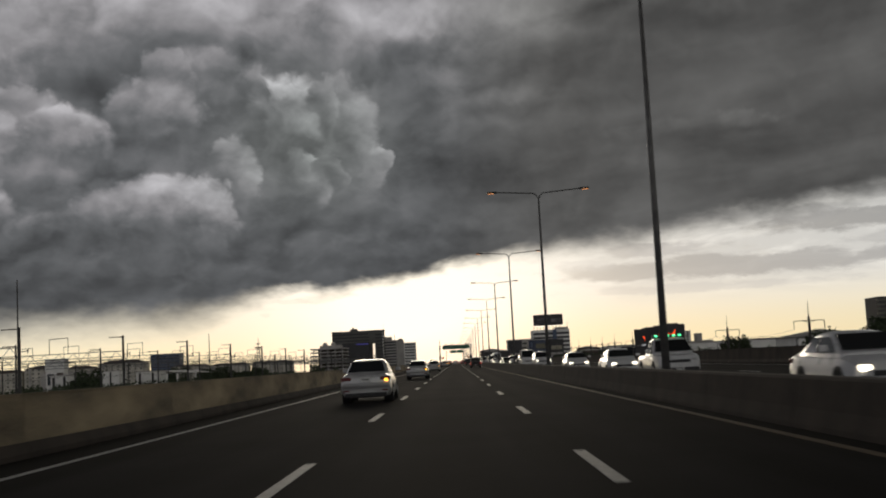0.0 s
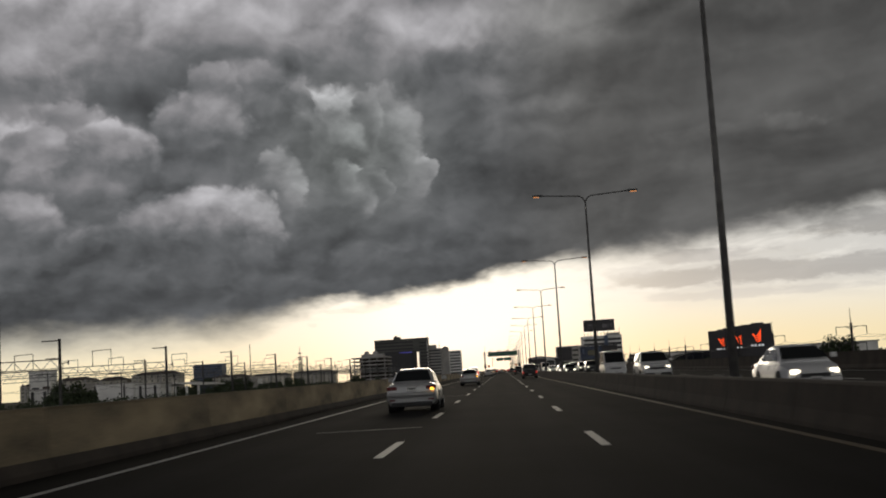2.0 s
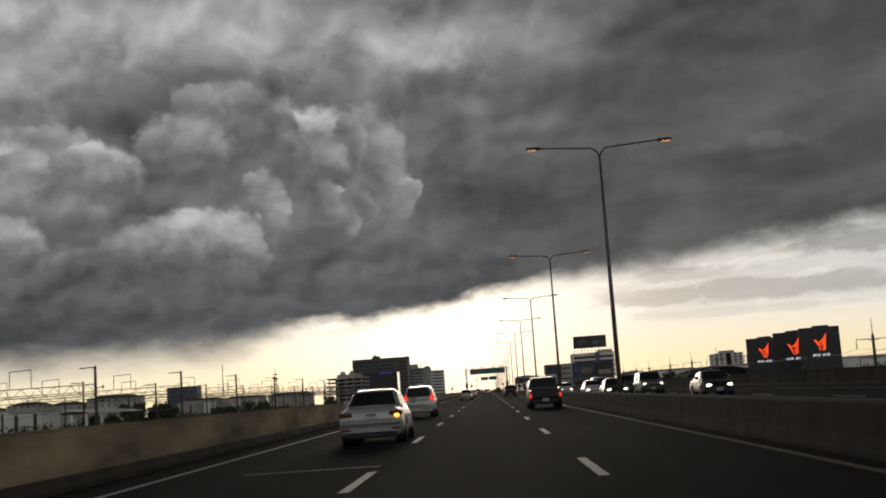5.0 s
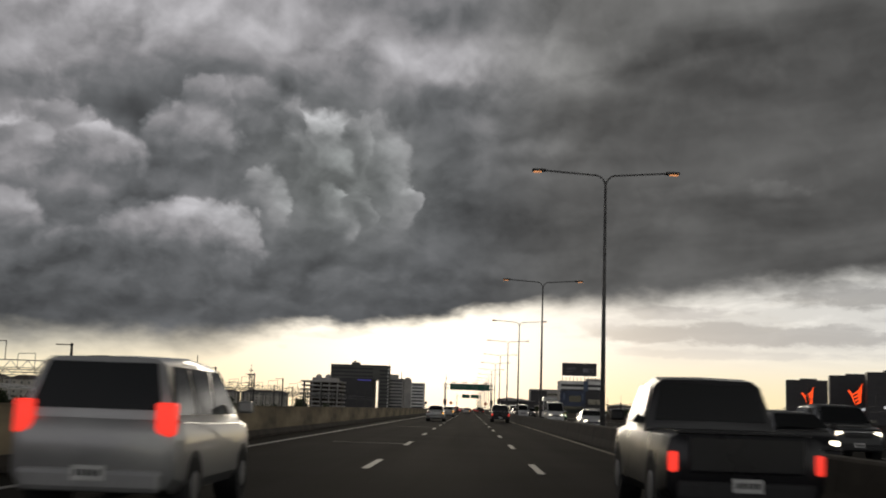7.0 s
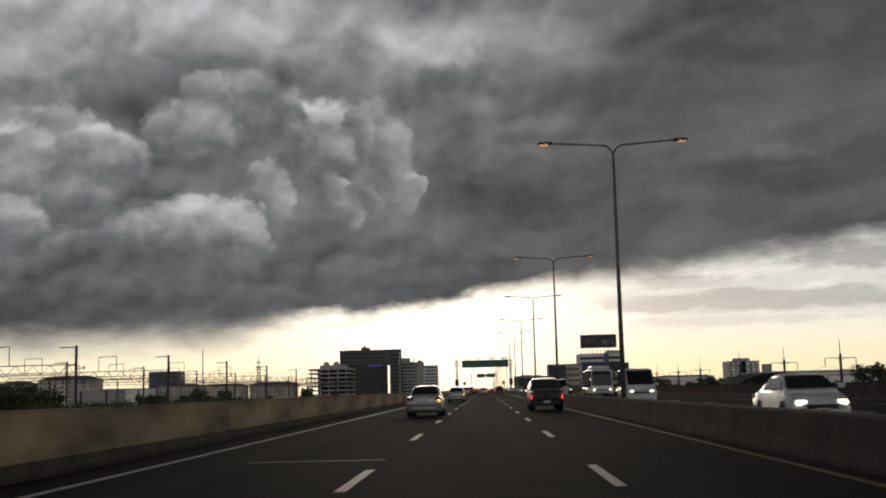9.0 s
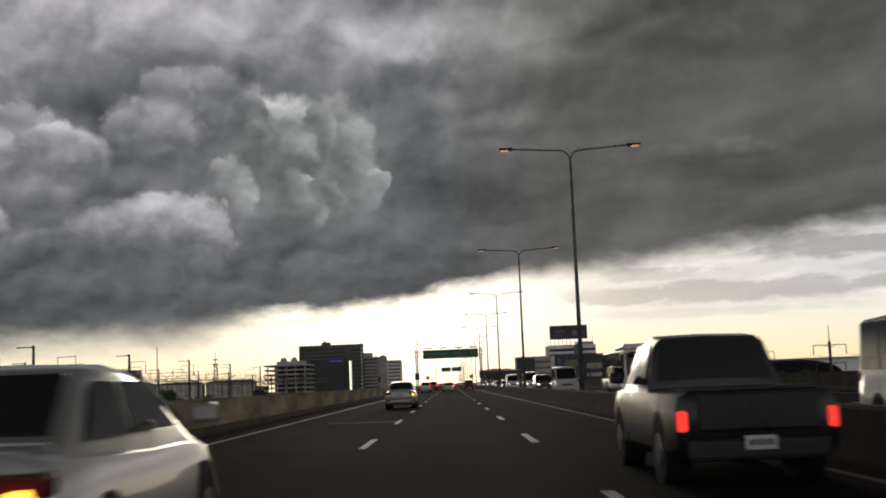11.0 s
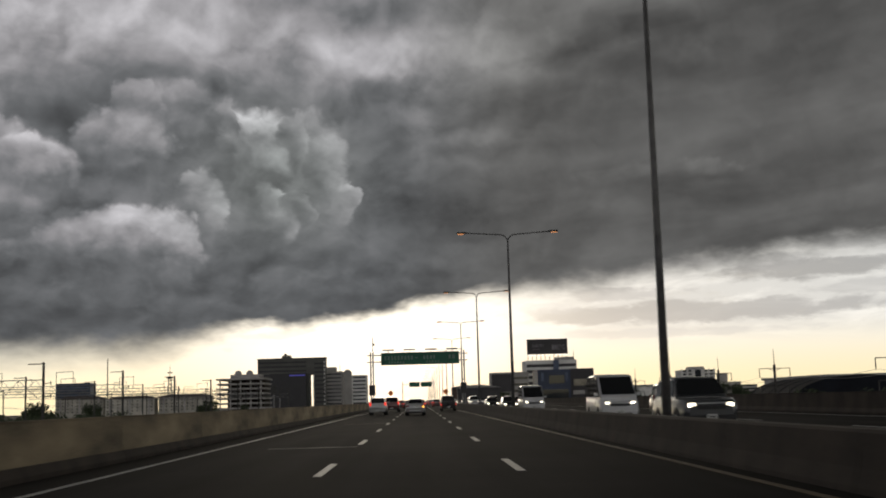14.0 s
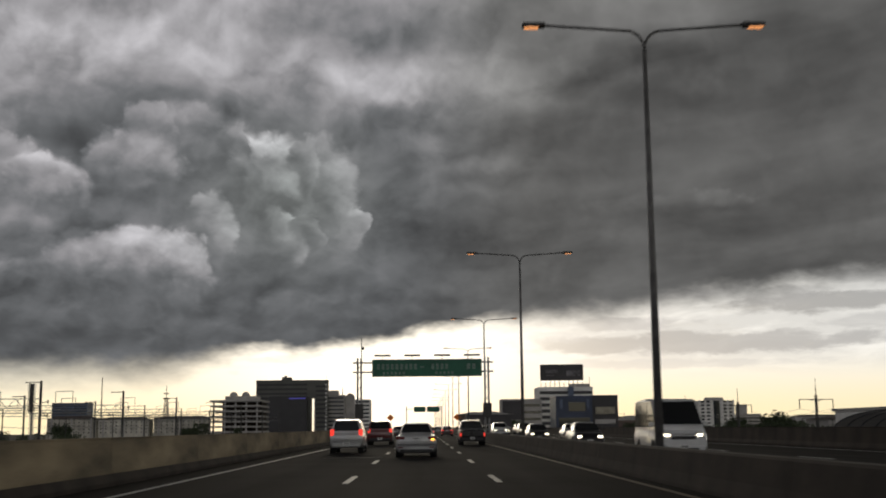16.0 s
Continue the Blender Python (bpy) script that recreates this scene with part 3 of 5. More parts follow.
def hip_roof(b, w, depth, h, rise, mt, over=0.8):
    bm = bmesh.new()
    a, d = w / 2 + over, depth / 2 + over
    r = max(0.2, a - d * 0.9)
    v = [bm.verts.new(p) for p in ((-a, -d, h), (a, -d, h), (a, d, h), (-a, d, h), (-r, 0, h + rise), (r, 0, h + rise))]
    for q in ((0, 1, 5, 4), (1, 2, 5), (2, 3, 4, 5), (3, 0, 4), (3, 2, 1, 0)):
        bm.faces.new([v[i] for i in q])
    part("roof", bm, mt, b)


def antenna(b, x, y, z, h, r=0.15):
    bm = bmesh.new()
    rod(bm, (x, y, z), (x, y, z + h), r, r * 0.4, 6)
    part("antenna", bm, DARK_STEEL, b)


# dark office block with a lower slab, a slot right through it and a lit stair edge
b = far_thing("office_block", -104.4, 1248, "dark glass office block with a lower slab and see-through slot", "building")
b.scale.x *= 1.056
w, h = 53.0, 47.6
for x, sx, z, sz, nm in ((-6.2, 40.6, 0, 47.6, "wall"), (21.8, 9.4, 0, 47.6, "wall"), (15.6, 3.0, 34.1, 13.5, "bridge_wall")):
    bm = bmesh.new()
    box(bm, x, -13, z, sx, 14, sz)
    part(nm, bm, OFFICE_WALL, b)
bm = bmesh.new()
box(bm, 0, -13, h, w + 0.6, 14.6, 0.8)
part("roof", bm, OFFICE_WALL, b)
bm = bmesh.new()
box(bm, -4.5, -12, h + 0.8, 7, 8, 2.4)
part("roof_plant", bm, OFFICE_WALL, b)
bm = bmesh.new()
box(bm, -5.5, -12, h + 3.2, 2, 2, 1.4)
part("roof_tank", bm, OFFICE_WALL, b)
antenna(b, w / 2 - 0.6, -18, h, 6)
bands(b, 37, 40, 30, 5, 3.5, 1.5, SMOKED, inset=0.02, x=-6.95)
bands(b, 7.8, 40, 4, 12, 3.5, 1.5, SMOKED, inset=0.02, x=21.8)
bm = bmesh.new()
box(bm, -1.8, -24, 0, 28, 8, 35.5)
part("front_slab", bm, SMOKED, b)
bm = bmesh.new()
box(bm, 5.0, -28.15, 33.3, 12, 0.3, 1.0)
part("lit_sign", bm, glowing("violet_sign", (0.12, 0.10, 0.9), 0.14, (0.1, 0.1, 0.3)), b, "dim violet strip sign")
bm = bmesh.new()
box(bm, 17.3, -20.4, 0, 0.8, 0.8, 34)
part("slot_frame", bm, WHITE_WALL, b, "pale frame beside the slot")
windows(b, (w / 2 - 0.9,), [6 + 3.1 * k for k in range(13)], 40, 1.1, 1.9, WHITE_WALL, "stair_window")

# open-sided car park with wavy slab edges
b = far_thing("car_park", -114, 1037, "grey concrete multi-storey car park with open floors and roof tanks", "car park")
bm = bmesh.new()
box(bm, 2, 6, 0, 24, 24, 27)
part("core", bm, DARK_CONCRETE, b)
for k in range(9):
    bm = bmesh.new()
    z = 2.0 + 3.1 * k
    box(bm, 0, 0, z, 31 - (0.8 if k % 2 else 0), 40, 1.1, 0.2)
    part("floor_slab", bm, GREY_WALL, b)
for x in (-13, -6.5, 0, 6.5, 13):
    bm = bmesh.new()
    box(bm, x, -18.5, 0, 0.8, 0.8, 27.5)
    part("column", bm, GREY_WALL, b)
bm = bmesh.new()
box(bm, 1.5, 0, 27.9, 19, 18, 2.6)
part("roof_house", bm, GREY_WALL, b)
for x in (-4, 3.5):
    bm = bmesh.new()
    bmesh.ops.create_uvsphere(bm, u_segments=14, v_segments=8, radius=2.4, matrix=Matrix.Translation((x, -2, 31)))
    part("water_tank", bm, GREY_WALL, b, "round pale water tank", smooth=True)

# pair of pale blocks behind the office block
b, w, h = building("apartment_block", -80, -64, 1250, 30, 28, GREY_WALL, "grey slab apartment block with a stepped roof")
bands(b, w - 2, 30, 3, 11, 3.1, 1.3, WINDOW)
bm = bmesh.new()
box(bm, -2, 0, h, 8, 10, 4)
part("roof_house", bm, GREY_WALL, b)
antenna(b, 5, 0, h, 7, 0.4)
b, w, h = building("apartment_block", -64, -44.2, 1256, 30, 24.5, WHITE_WALL, "pale apartment block with a round-topped stair core")
bands(b, 11, 30, 3, 10, 3.1, 1.3, WINDOW, x=4.0)
bm = bmesh.new()
box(bm, -6, -13, 0, 7, 6, h + 1.5)
bmesh.ops.create_cone(bm, cap_ends=True, segments=20, radius1=3.5, radius2=3.5, depth=6.4, matrix=Matrix.Translation((-6, -13, h + 1.5)) @ Matrix.Rotation(radians(90), 4, "X"))
part("stair_core", bm, GREY_WALL, b)

# distance haze is mixed into these colours: greyed panes, dulled cream walls
HOUSE_WINDOW = material("hazed_window", (0.17, 0.165, 0.155), 0.4, spread=0.4, scale=0.4, fine=3, random_tone=0.4)
HOUSE_WALL = material("hazed_cream_render", (0.52, 0.49, 0.42), 0.85, spread=0.22, scale=0.12, fine=2, random_tone=0.12)
# far slab block and long housing rows on the left
b, w, h = building("slab_block", -509, -461, 1900, 30, 39.5, BLUE_WALL, "dark blue-grey slab block far beyond the houses")
bands(b, w - 3, 30, 4, 13, 3.6, 1.2, WINDOW)
for x0, x1, y, top in ((-372, -345, 905, 13.0), (-341, -314, 900, 15.2), (-309, -284, 893, 13.4), (-279, -243, 888, 15.8), (-345, -300, 1380, 14.5), (-296, -250, 1372, 13.5), (-246, -197, 1372, 14.0)):
    b, w, h = building("housing_block", x0, x1, y, 16, top - 2.5, HOUSE_WALL, "cream five-storey housing block with a brown hipped roof", "housing", "housing blocks along the railway")
    hip_roof(b, w, 16, h, 2.6, BROWN_ROOF)
    n = max(3, int(w / 4.5))
    xs = [(-w / 2 + (k + 0.5) * w / n) for k in range(n)]
    windows(b, xs, [8 + 3.0 * k for k in range(5)], 16, 1.3, 1.5, HOUSE_WINDOW)
    for k in range(1, n, 4):
        bm = bmesh.new()
        box(bm, -w / 2 + k * w / n, -8.6, 0, 1.2, 1.4, h + 0.8)
        part("stair_tower", bm, GREY_WALL, b)

# near low sheds and the white box house
b, w, h = building("box_house", -102, -97.5, 284, 3, 4.2, WHITE_WALL, "small white house with a blank box parapet and brown door panel", "house")
bm = bmesh.new()
box(bm, 0, 0, h, 4.9, 3.4, 2.9)
part("parapet_box", bm, WHITE_WALL, b)
windows(b, (-1.1,), (9.6,), 3, 1.5, 2.8)
windows(b, (1.3,), (9.0,), 3, 1.6, 3.6, BROWN_ROOF, "door_panel")
for x0, x1, y, top, mt in ((-84, -78.5, 300, 2.7, WHITE_WALL), (-93, -89, 262, 2.6, WHITE_WALL), (-120, -108, 330, 3.8, GREY_WALL), (-140, -124, 420, 4.2, WHITE_WALL), (-108, -97, 480, 3.4, GREY_WALL), (-128, -112, 560, 4.0, WHITE_WALL)):
    b, w, h = building("shed", x0, x1, y, 9, top, mt, "low pale flat-roofed trackside shed", "shed", "trackside sheds")
    flat_roof(b, w, 9, h, GREY_WALL, 0.5, 0.3)
    for k in (-0.32, 0.3):
        bm = bmesh.new()
        box(bm, k * w, -4.6, 0, 0.5, 0.3, h - 0.2)
        part("downpipe", bm, DARK_STEEL, b)
b = far_thing("station_shelter", -82, 335, "long low shelter with a pale roof on thin columns", "shelter")
bm = bmesh.new()
extrude(bm, [(-7, 11.2), (0, 12.0), (7, 11.2), (7, 11.0), (0, 11.7), (-7, 11.0)], -12, 12)
part("roof", bm, WHITE_WALL, b)
for x in (-6, -3, 0, 3, 6):
    bm = bmesh.new()
    box(bm, x, -11, 0, 0.5, 0.5, 11.05)
    part("column", bm, WHITE_WALL, b)

# railway masts, portal beams and wires
CAT_X, CAT_X2, CAT_STEP = -46.0, -61.0, 37.8


def catenary_portal(y):
    p = far_thing("catenary_portal", CAT_X, y, "dark steel railway mast row carrying a lattice beam and frames", "railway mast", "railway portals")
    for x, top, r in ((0, 16.25, 0.2), (CAT_X2 - CAT_X, 15.7, 0.17), (-32, 14.4, 0.14)):
        bm = bmesh.new()
        rod(bm, (x, 0, 0), (x, 0, top), r, r * 0.8, 8)
        mast = part("mast", bm, DARK_STEEL, p)
        bm = bmesh.new()
        box(bm, x - 0.9, 0, top - 0.25, 2.0, 0.1, 0.12)
        part("bracket", bm, DARK_STEEL, mast)
    for z in (13.0, 14.1):
        bm = bmesh.new()
        rod(bm, (0, 0, z), (-40, 0, z), 0.06, seg=5)
        part("beam_chord", bm, STEEL, p)
    for k in range(20):
        bm = bmesh.new()
        rod(bm, (-2 * k, 0, 13.0), (-2 * k - 1, 0, 14.1), 0.035, seg=4)
        rod(bm, (-2 * k - 1, 0, 14.1), (-2 * k - 2, 0, 13.0), 0.035, seg=4)
        part("lacing", bm, STEEL, p)
    for x in (-9, -20, -28):
        bm = bmesh.new()
        pipe(bm, [(x - 1.3, 0, 14.1), (x - 1.3, 0, 16.2), (x + 1.3, 0, 16.3), (x + 1.3, 0, 14.1)], 0.05, seg=5)
        part("top_frame", bm, DARK_STEEL, p)
    for z in (12.0, 13.6):
        bm = bmesh.new()
        rod(bm, (0, 0, z), (1.0, 0, z + 0.15), 0.05, seg=5)
        rod(bm, (0.9, 0, z - 0.1), (0.9, 0, z + 0.35), 0.07, seg=6)
        part("insulator_arm", bm, DARK_STEEL, p)
    return p


portal = catenary_portal(121.0)
for k in range(-2, 16):
    if k:
        copy_thing(portal, plan(CAT_X, 121 + CAT_STEP * k))
wires = far_thing("railway_wires", 0, 0, "thin sagging contact wires over the railway", "wires")
for x, z in ((CAT_X + 0.9, 13.1), (CAT_X - 9, 11.4), (CAT_X - 20, 11.4)):
    bm = bmesh.new()
    for k in range(-2, 15):
        y0 = 121 + CAT_STEP * k
        pts = [(x, y0 + CAT_STEP * i / 6, z - 0.7 * (1 - ((i - 3) / 3) ** 2)) for i in range(7)]
        pipe(bm, pts, 0.022, seg=3)
    part("wire", bm, DARK_STEEL, wires)

# masts on the left skyline
for x, y, top, r in ((-110, 287, 27.5, 0.3), (-305, 1412, 51, 0.8)):
    b = far_thing("radio_mast", x, y, "slim bare radio mast above the roofs", "mast", "radio masts")
    bm = bmesh.new()
    rod(bm, (0, 0, 0), (0, 0, top - PLAN_GROUND), r, r * 0.5, 6)
    part("mast_tube", bm, DARK_STEEL, b)
b = far_thing("lattice_tower", -244, 1412, "steel lattice transmitter tower with a round dish platform", "tower")
b.scale.z *= 0.93
for sx in (-1, 1):
    for sy in (-1, 1):
        bm = bmesh.new()
        rod(bm, (sx * 3.2, sy * 3.2, 0), (sx * 1.3, sy * 1.3, 42), 0.35, 0.25, 5)
        part("leg", bm, STEEL, b)
for k in range(9):
    z, s = 4.4 * k + 3, 3.2 - 0.2 * k
    for q in ((-1, 1), (1, -1)):
        for yy in (-s, s):
            bm = bmesh.new()
            rod(bm, (q[0] * s, yy, z), (q[1] * s, yy, z + 4.2), 0.16, seg=4)
            part("cross_brace", bm, STEEL, b)
for z0, z1, r0, r1 in ((42, 43.5, 3.0, 3.4), (47.5, 48.5, 2.4, 2.6)):
    bm = bmesh.new()
    rod(bm, (0, 0, z0), (0, 0, z1), r0, r1, 14)
    part("dish_platform", bm, DARK_STEEL, b)
bm = bmesh.new()
rod(bm, (0, 0, 42), (0, 0, 56), 0.5, 0.2, 6)
part("tip", bm, DARK_STEEL, b)

# ---- right side
# office building with the rooftop billboard
b, w, h = building("billboard_building", 74, 109, 1085, 30, 27.2, WHITE_WALL, "white banded office building under a large rooftop billboard")
bands(b, 19.5, 30, 4.2, 8, 3.9, 2.0, SMOKED, inset=0.0, x=-7.2)
bands(b, 13.0, 30, 4.2, 8, 3.9, 2.0, SMOKED, inset=0.0, x=10.4)
bm = bmesh.new()
box(bm, 3.2, -15.6, 4, 3.6, 1.4, h - 4)
part("lift_shaft", bm, BLUE_WALL, b)
bm = bmesh.new()
box(bm, 11, 2, h, 12, 10, 2.4)
part("roof_house", bm, GREY_WALL, b)
antenna(b, 16.5, -8, h, 7, 0.25)
for k in range(10):
    bm = bmesh.new()
    rod(bm, (-15.6 + 3.0 * k, -12, h), (-15.6 + 3.0 * k, -12, h + 4.4), 0.22, seg=5)
    part("billboard_strut", bm, STEEL, b)
bm = bmesh.new()
box(bm, -2.0, -12, h + 4.2, 28.0, 1.2, 10.4, 0.1)
board = part("billboard", bm, DARK_WALL, b, "dark rooftop billboard with a pale vague shape")
for x, z, sx, sz in ((-8.5, h + 9.0, 8.0, 2.2), (-9.5, h + 7.2, 5.0, 0.8), (5.5, h + 7.0, 9.0, 3.6)):
    bm = bmesh.new()
    box(bm, x, -12.7, z, sx, 0.2, sz, 0.05)
    part("billboard_print", bm, material("dim_print", (0.16, 0.15, 0.16), 0.6, spread=0.4, scale=0.3, fine=2), board)
LINE_LIGHT = glowing("billboard_floodlight", (1.0, 0.95, 0.85), 1.4)
for k in range(12):
    bm = bmesh.new()
    box(bm, -15.2 + 2.4 * k, -13.4, h + 3.3, 0.9, 0.5, 0.6, 0.1)
    part("floodlight", bm, LINE_LIGHT, b)

b.matrix_basis = Matrix.LocRotScale((85.4 * PLAN, 1027.0 * PLAN - 2, GROUND), None, (PLAN * 0.933,) * 3)
# nearer blue showroom with a dark poster wall
SHOWROOM_BLUE = material("deep_blue_cladding", (0.045, 0.06, 0.105), 0.5, spread=0.2, scale=0.15, fine=2)
b, w, h = building("showroom", 47, 60, 731, 20, 12.0, SHOWROOM_BLUE, "blue glass showroom with a dark canopy front", "showroom")
bands(b, 6.0, 20, 15.5, 1, 3, 3.2, WINDOW, x=1.0)
bands(b, 11.0, 20, 9.0, 1, 3, 4.2, WINDOW)
for x, z in ((-4.6, 16.5), (4.9, 16.5)):
    bm = bmesh.new()
    box(bm, x, -10.2, z, 1.0, 0.5, 3.2)
    part("fin", bm, BLUE_WALL, b)
b, w, h = building("poster_building", 60.2, 69.5, 733, 20, 12.2, DARK_WALL, "dark building faced with a large pale poster panel")
bm = bmesh.new()
box(bm, 0, -10.3, 14.4, 7.0, 0.4, 2.6, 0.05)
part("poster", bm, material("beige_poster", (0.34, 0.31, 0.24), 0.6, spread=0.2, scale=0.4, fine=4), b, "faded beige poster panel")
bm = bmesh.new()
box(bm, 0, -10.3, 11.0, 7.6, 0.4, 1.6, 0.05)
part("sign_strip", bm, GREY_WALL, b)
b, w, h = building("poster_building", 46, 69.5, 1000, 24, 17.5, GREY_WALL, "grey hall with a dark roof-high poster wall")
bm = bmesh.new()
box(bm, -5.5, -12.3, 14.5, 12, 0.5, 11)
part("poster", bm, DARK_WALL, b, "dark poster wall")
bands(b, 10, 24, 10, 4, 4, 1.4, WINDOW, x=6.0)

# television building: three stepped dark volumes with glowing emblems
EMBLEM = glowing("orange_emblem", (1.0, 0.075, 0.012), 1.15, (0.5, 0.1, 0.02))
CAPTION = glowing("white_caption", (0.9, 0.9, 0.95), 0.42)
def emblem_tower(x0, y, top):
    """A slab tower whose face carries a bird-like emblem of swept feathers over a caption."""
    t = far_thing("television_tower", x0 + 3.2, y + 2, "dark slab tower with a glowing orange emblem and white caption", "building", "emblem towers", -14)
    bm = bmesh.new()
    box(bm, 0, 0, 0, 6.4, 4, top - PLAN_GROUND, 0.06)
    vol = part("wall", bm, DARK_WALL, t)
    bm = bmesh.new()
    box(bm, 0.3, 0, top - PLAN_GROUND, 2.6, 2.4, 0.28)
    part("roof_box", bm, DARK_WALL, t)
    for k in range(4):
        bm = bmesh.new()
        box(bm, 0, -2.0, 1.5 + 3.9 * k, 6.2, 0.06, 0.08)
        part("panel_joint", bm, SMOKED, t)
    cz = top - PLAN_GROUND - 2.6
    for k in range(4):
        ax, az_, bx, bz = -0.55 + 0.2 * k, 0.0 - 0.42 * k, 1.2 - 0.1 * k, 1.5 - 0.56 * k
        left, right = [], []
        for i in range(9):
            s = i / 8
            px, pz = ax + (bx - ax) * s + 0.28 * math.sin(math.pi * s), az_ + (bz - az_) * s - 0.22 * math.sin(math.pi * s)
            wd = 0.03 + 0.13 * math.sin(math.pi * min(1.0, 0.1 + 0.85 * s))
            left.append((px - wd * 0.7, pz + wd * 0.7))
            right.append((px + wd * 0.7, pz - wd * 0.7))
        bm = bmesh.new()
        vs = [bm.verts.new((px * 0.78 + 0.1, -2.03, cz + pz)) for px, pz in left + right[::-1]]
        f = bm.faces.new(vs)
        r = bmesh.ops.extrude_face_region(bm, geom=[f])
        bmesh.ops.translate(bm, vec=(0, -0.06, 0), verts=[v for v in r["geom"] if isinstance(v, bmesh.types.BMVert)])
        part("emblem_feather", bm, EMBLEM, t, "glowing orange feather shape")
    bm = bmesh.new()
    vs = [bm.verts.new((px * 0.78 + 0.1, -2.03, cz + pz)) for px, pz in ((-1.35, 0.42), (-1.0, 0.62), (-0.72, 0.4), (-0.5, 0.0), (-0.2, -0.75), (0.0, -1.45), (-0.35, -0.9), (-0.75, -0.1), (-1.05, 0.3))]
    f = bm.faces.new(vs)
    r = bmesh.ops.extrude_face_region(bm, geom=[f])
    bmesh.ops.translate(bm, vec=(0, -0.06, 0), verts=[v for v in r["geom"] if isinstance(v, bmesh.types.BMVert)])
    part("emblem_body", bm, EMBLEM, t, "glowing orange curved body shape")
    for x, sx in ((-1.1, 0.55), (-0.45, 0.5), (0.4, 0.5), (1.05, 0.55)):
        bm = bmesh.new()
        box(bm, x + 0.1, -2.05, cz - 2.15, sx, 0.06, 0.36, 0.02)
        part("caption_bar", bm, CAPTION, t, "dim white caption bar")


for x0, y0, top in ((51.9, 327, 7.6), (50.5, 300, 7.5), (52.4, 290.5, 7.7)):
    emblem_tower(x0, y0, top)

# tower with a rounded roof house and fins, and its low neighbours
b, w, h = building("apartment_tower", 244.4, 276.3, 1340, 24, 22.6, WHITE_WALL, "pale apartment tower with tall fins and a rounded roof house", "tower block")
for x in (-15.0, -10.0, -5.0, 5.0, 10.0, 15.0):
    bm = bmesh.new()
    box(bm, x, -12.5, 0, 1.0, 1.6, h + 0.6)
    part("fin", bm, WHITE_WALL, b)
bm = bmesh.new()
box(bm, 0, -12.2, 0, 5.4, 0.5, h)
part("dark_slot", bm, WINDOW, b)
for x in (-12.5, -7.5, 7.5, 12.5):
    windows(b, (x,), [5 + 3.1 * k for k in range(9)], 24, 2.8, 1.6)
bm = bmesh.new()
bmesh.ops.create_cone(bm, cap_ends=True, segments=24, radius1=9.5, radius2=8, depth=3, matrix=Matrix.Translation((0, -2, h + 1.5)) @ Matrix.Diagonal((1, 0.8, 1, 1)))
part("roof_house", bm, GREY_WALL, b)
for x0, x1, y, top, nm in ((289, 296, 1370, 19.0, "tower_block"), (277, 289, 1375, 10.0, "housing_block"), (296, 310, 1375, 10.5, "housing_block"), (311, 327, 1380, 7.5, "housing_block")):
    b, w, h = building(nm, x0, x1, y, 14, top, GREY_WALL, "small grey flat-roofed city block", "building", "small blocks beside the tower")
    bands(b, w - 1.5, 14, 6, 4, 3.2, 1.2, WINDOW)
    flat_roof(b, w, 14, h, GREY_WALL)

# arched hall and long warehouse
HALL_ROOF = material("dark_hall_sheeting", (0.014, 0.016, 0.022), 0.75, spread=0.2, scale=0.2, fine=2, sheen=0.12)
b = far_thing("arched_hall", 76, 490, "low dark barrel-roofed hall with thin roof ribs", "hall")


def arch(wide, rise):
    return [(-wide * math.cos(a), 9.2 + rise * math.sin(a)) for a in [math.pi * i / 18 for i in range(19)]]


bm = bmesh.new()
extrude(bm, [(-11.2, 0)] + arch(11.2, 3.3) + [(11.2, 0)], -14, 14)
part("shell", bm, HALL_ROOF, b)
for k in range(6):
    bm = bmesh.new()
    extrude(bm, arch(11.3, 3.38) + arch(11.1, 3.2)[::-1], -14.1 + 5.6 * k, -13.8 + 5.6 * k)
    part("roof_rib", bm, HALL_ROOF, b)
b, w, h = building("warehouse", 80, 150, 505, 40, 3.6, WHITE_WALL, "long pale warehouse with a low flat roof", "warehouse")
flat_roof(b, w, 40, h, GREY_WALL, 1.0, 0.5)
bands(b, 66, 40, 8.4, 1, 3, 0.8, WINDOW)
for x0, x1, y, top, mt, lab in ((128, 150, 1190, 9.0, BROWN_ROOF, "brown gabled shed"), (95, 116, 900, 5.0, BROWN_ROOF, "brown shed"), (160, 215, 1260, 9.0, WHITE_WALL, "long pale shed"), (112, 160, 640, 3.4, GREY_WALL, "grey flat shed"),
                                (330, 390, 1340, 9.0, GREY_WALL, "grey shed"), (180, 240, 820, 5.0, WHITE_WALL, "pale shed"), (75, 90, 250, 3.6, WHITE_WALL, "pale gabled shed"), (20, 41, 860, 8.0, DARK_WALL, "dark hall"), (24, 44, 1100, 11, BROWN_ROOF, "brown hall")):
    b, w, h = building("shed", x0, x1, y, 18, top - 1, mt, lab + " among the low roofs", "shed", "sheds beyond the road")
    hip_roof(b, w, 18, h, 1.6, GREY_WALL if mt is not GREY_WALL else BROWN_ROOF)
b, w, h = building("city_block", 335, 368, 900, 30, 34, DARK_WALL, "dark office block far off with banded windows")
bands(b, 36, 30, 6, 11, 3.4, 1.2, WINDOW)
flat_roof(b, w, 30, h, GREY_WALL)

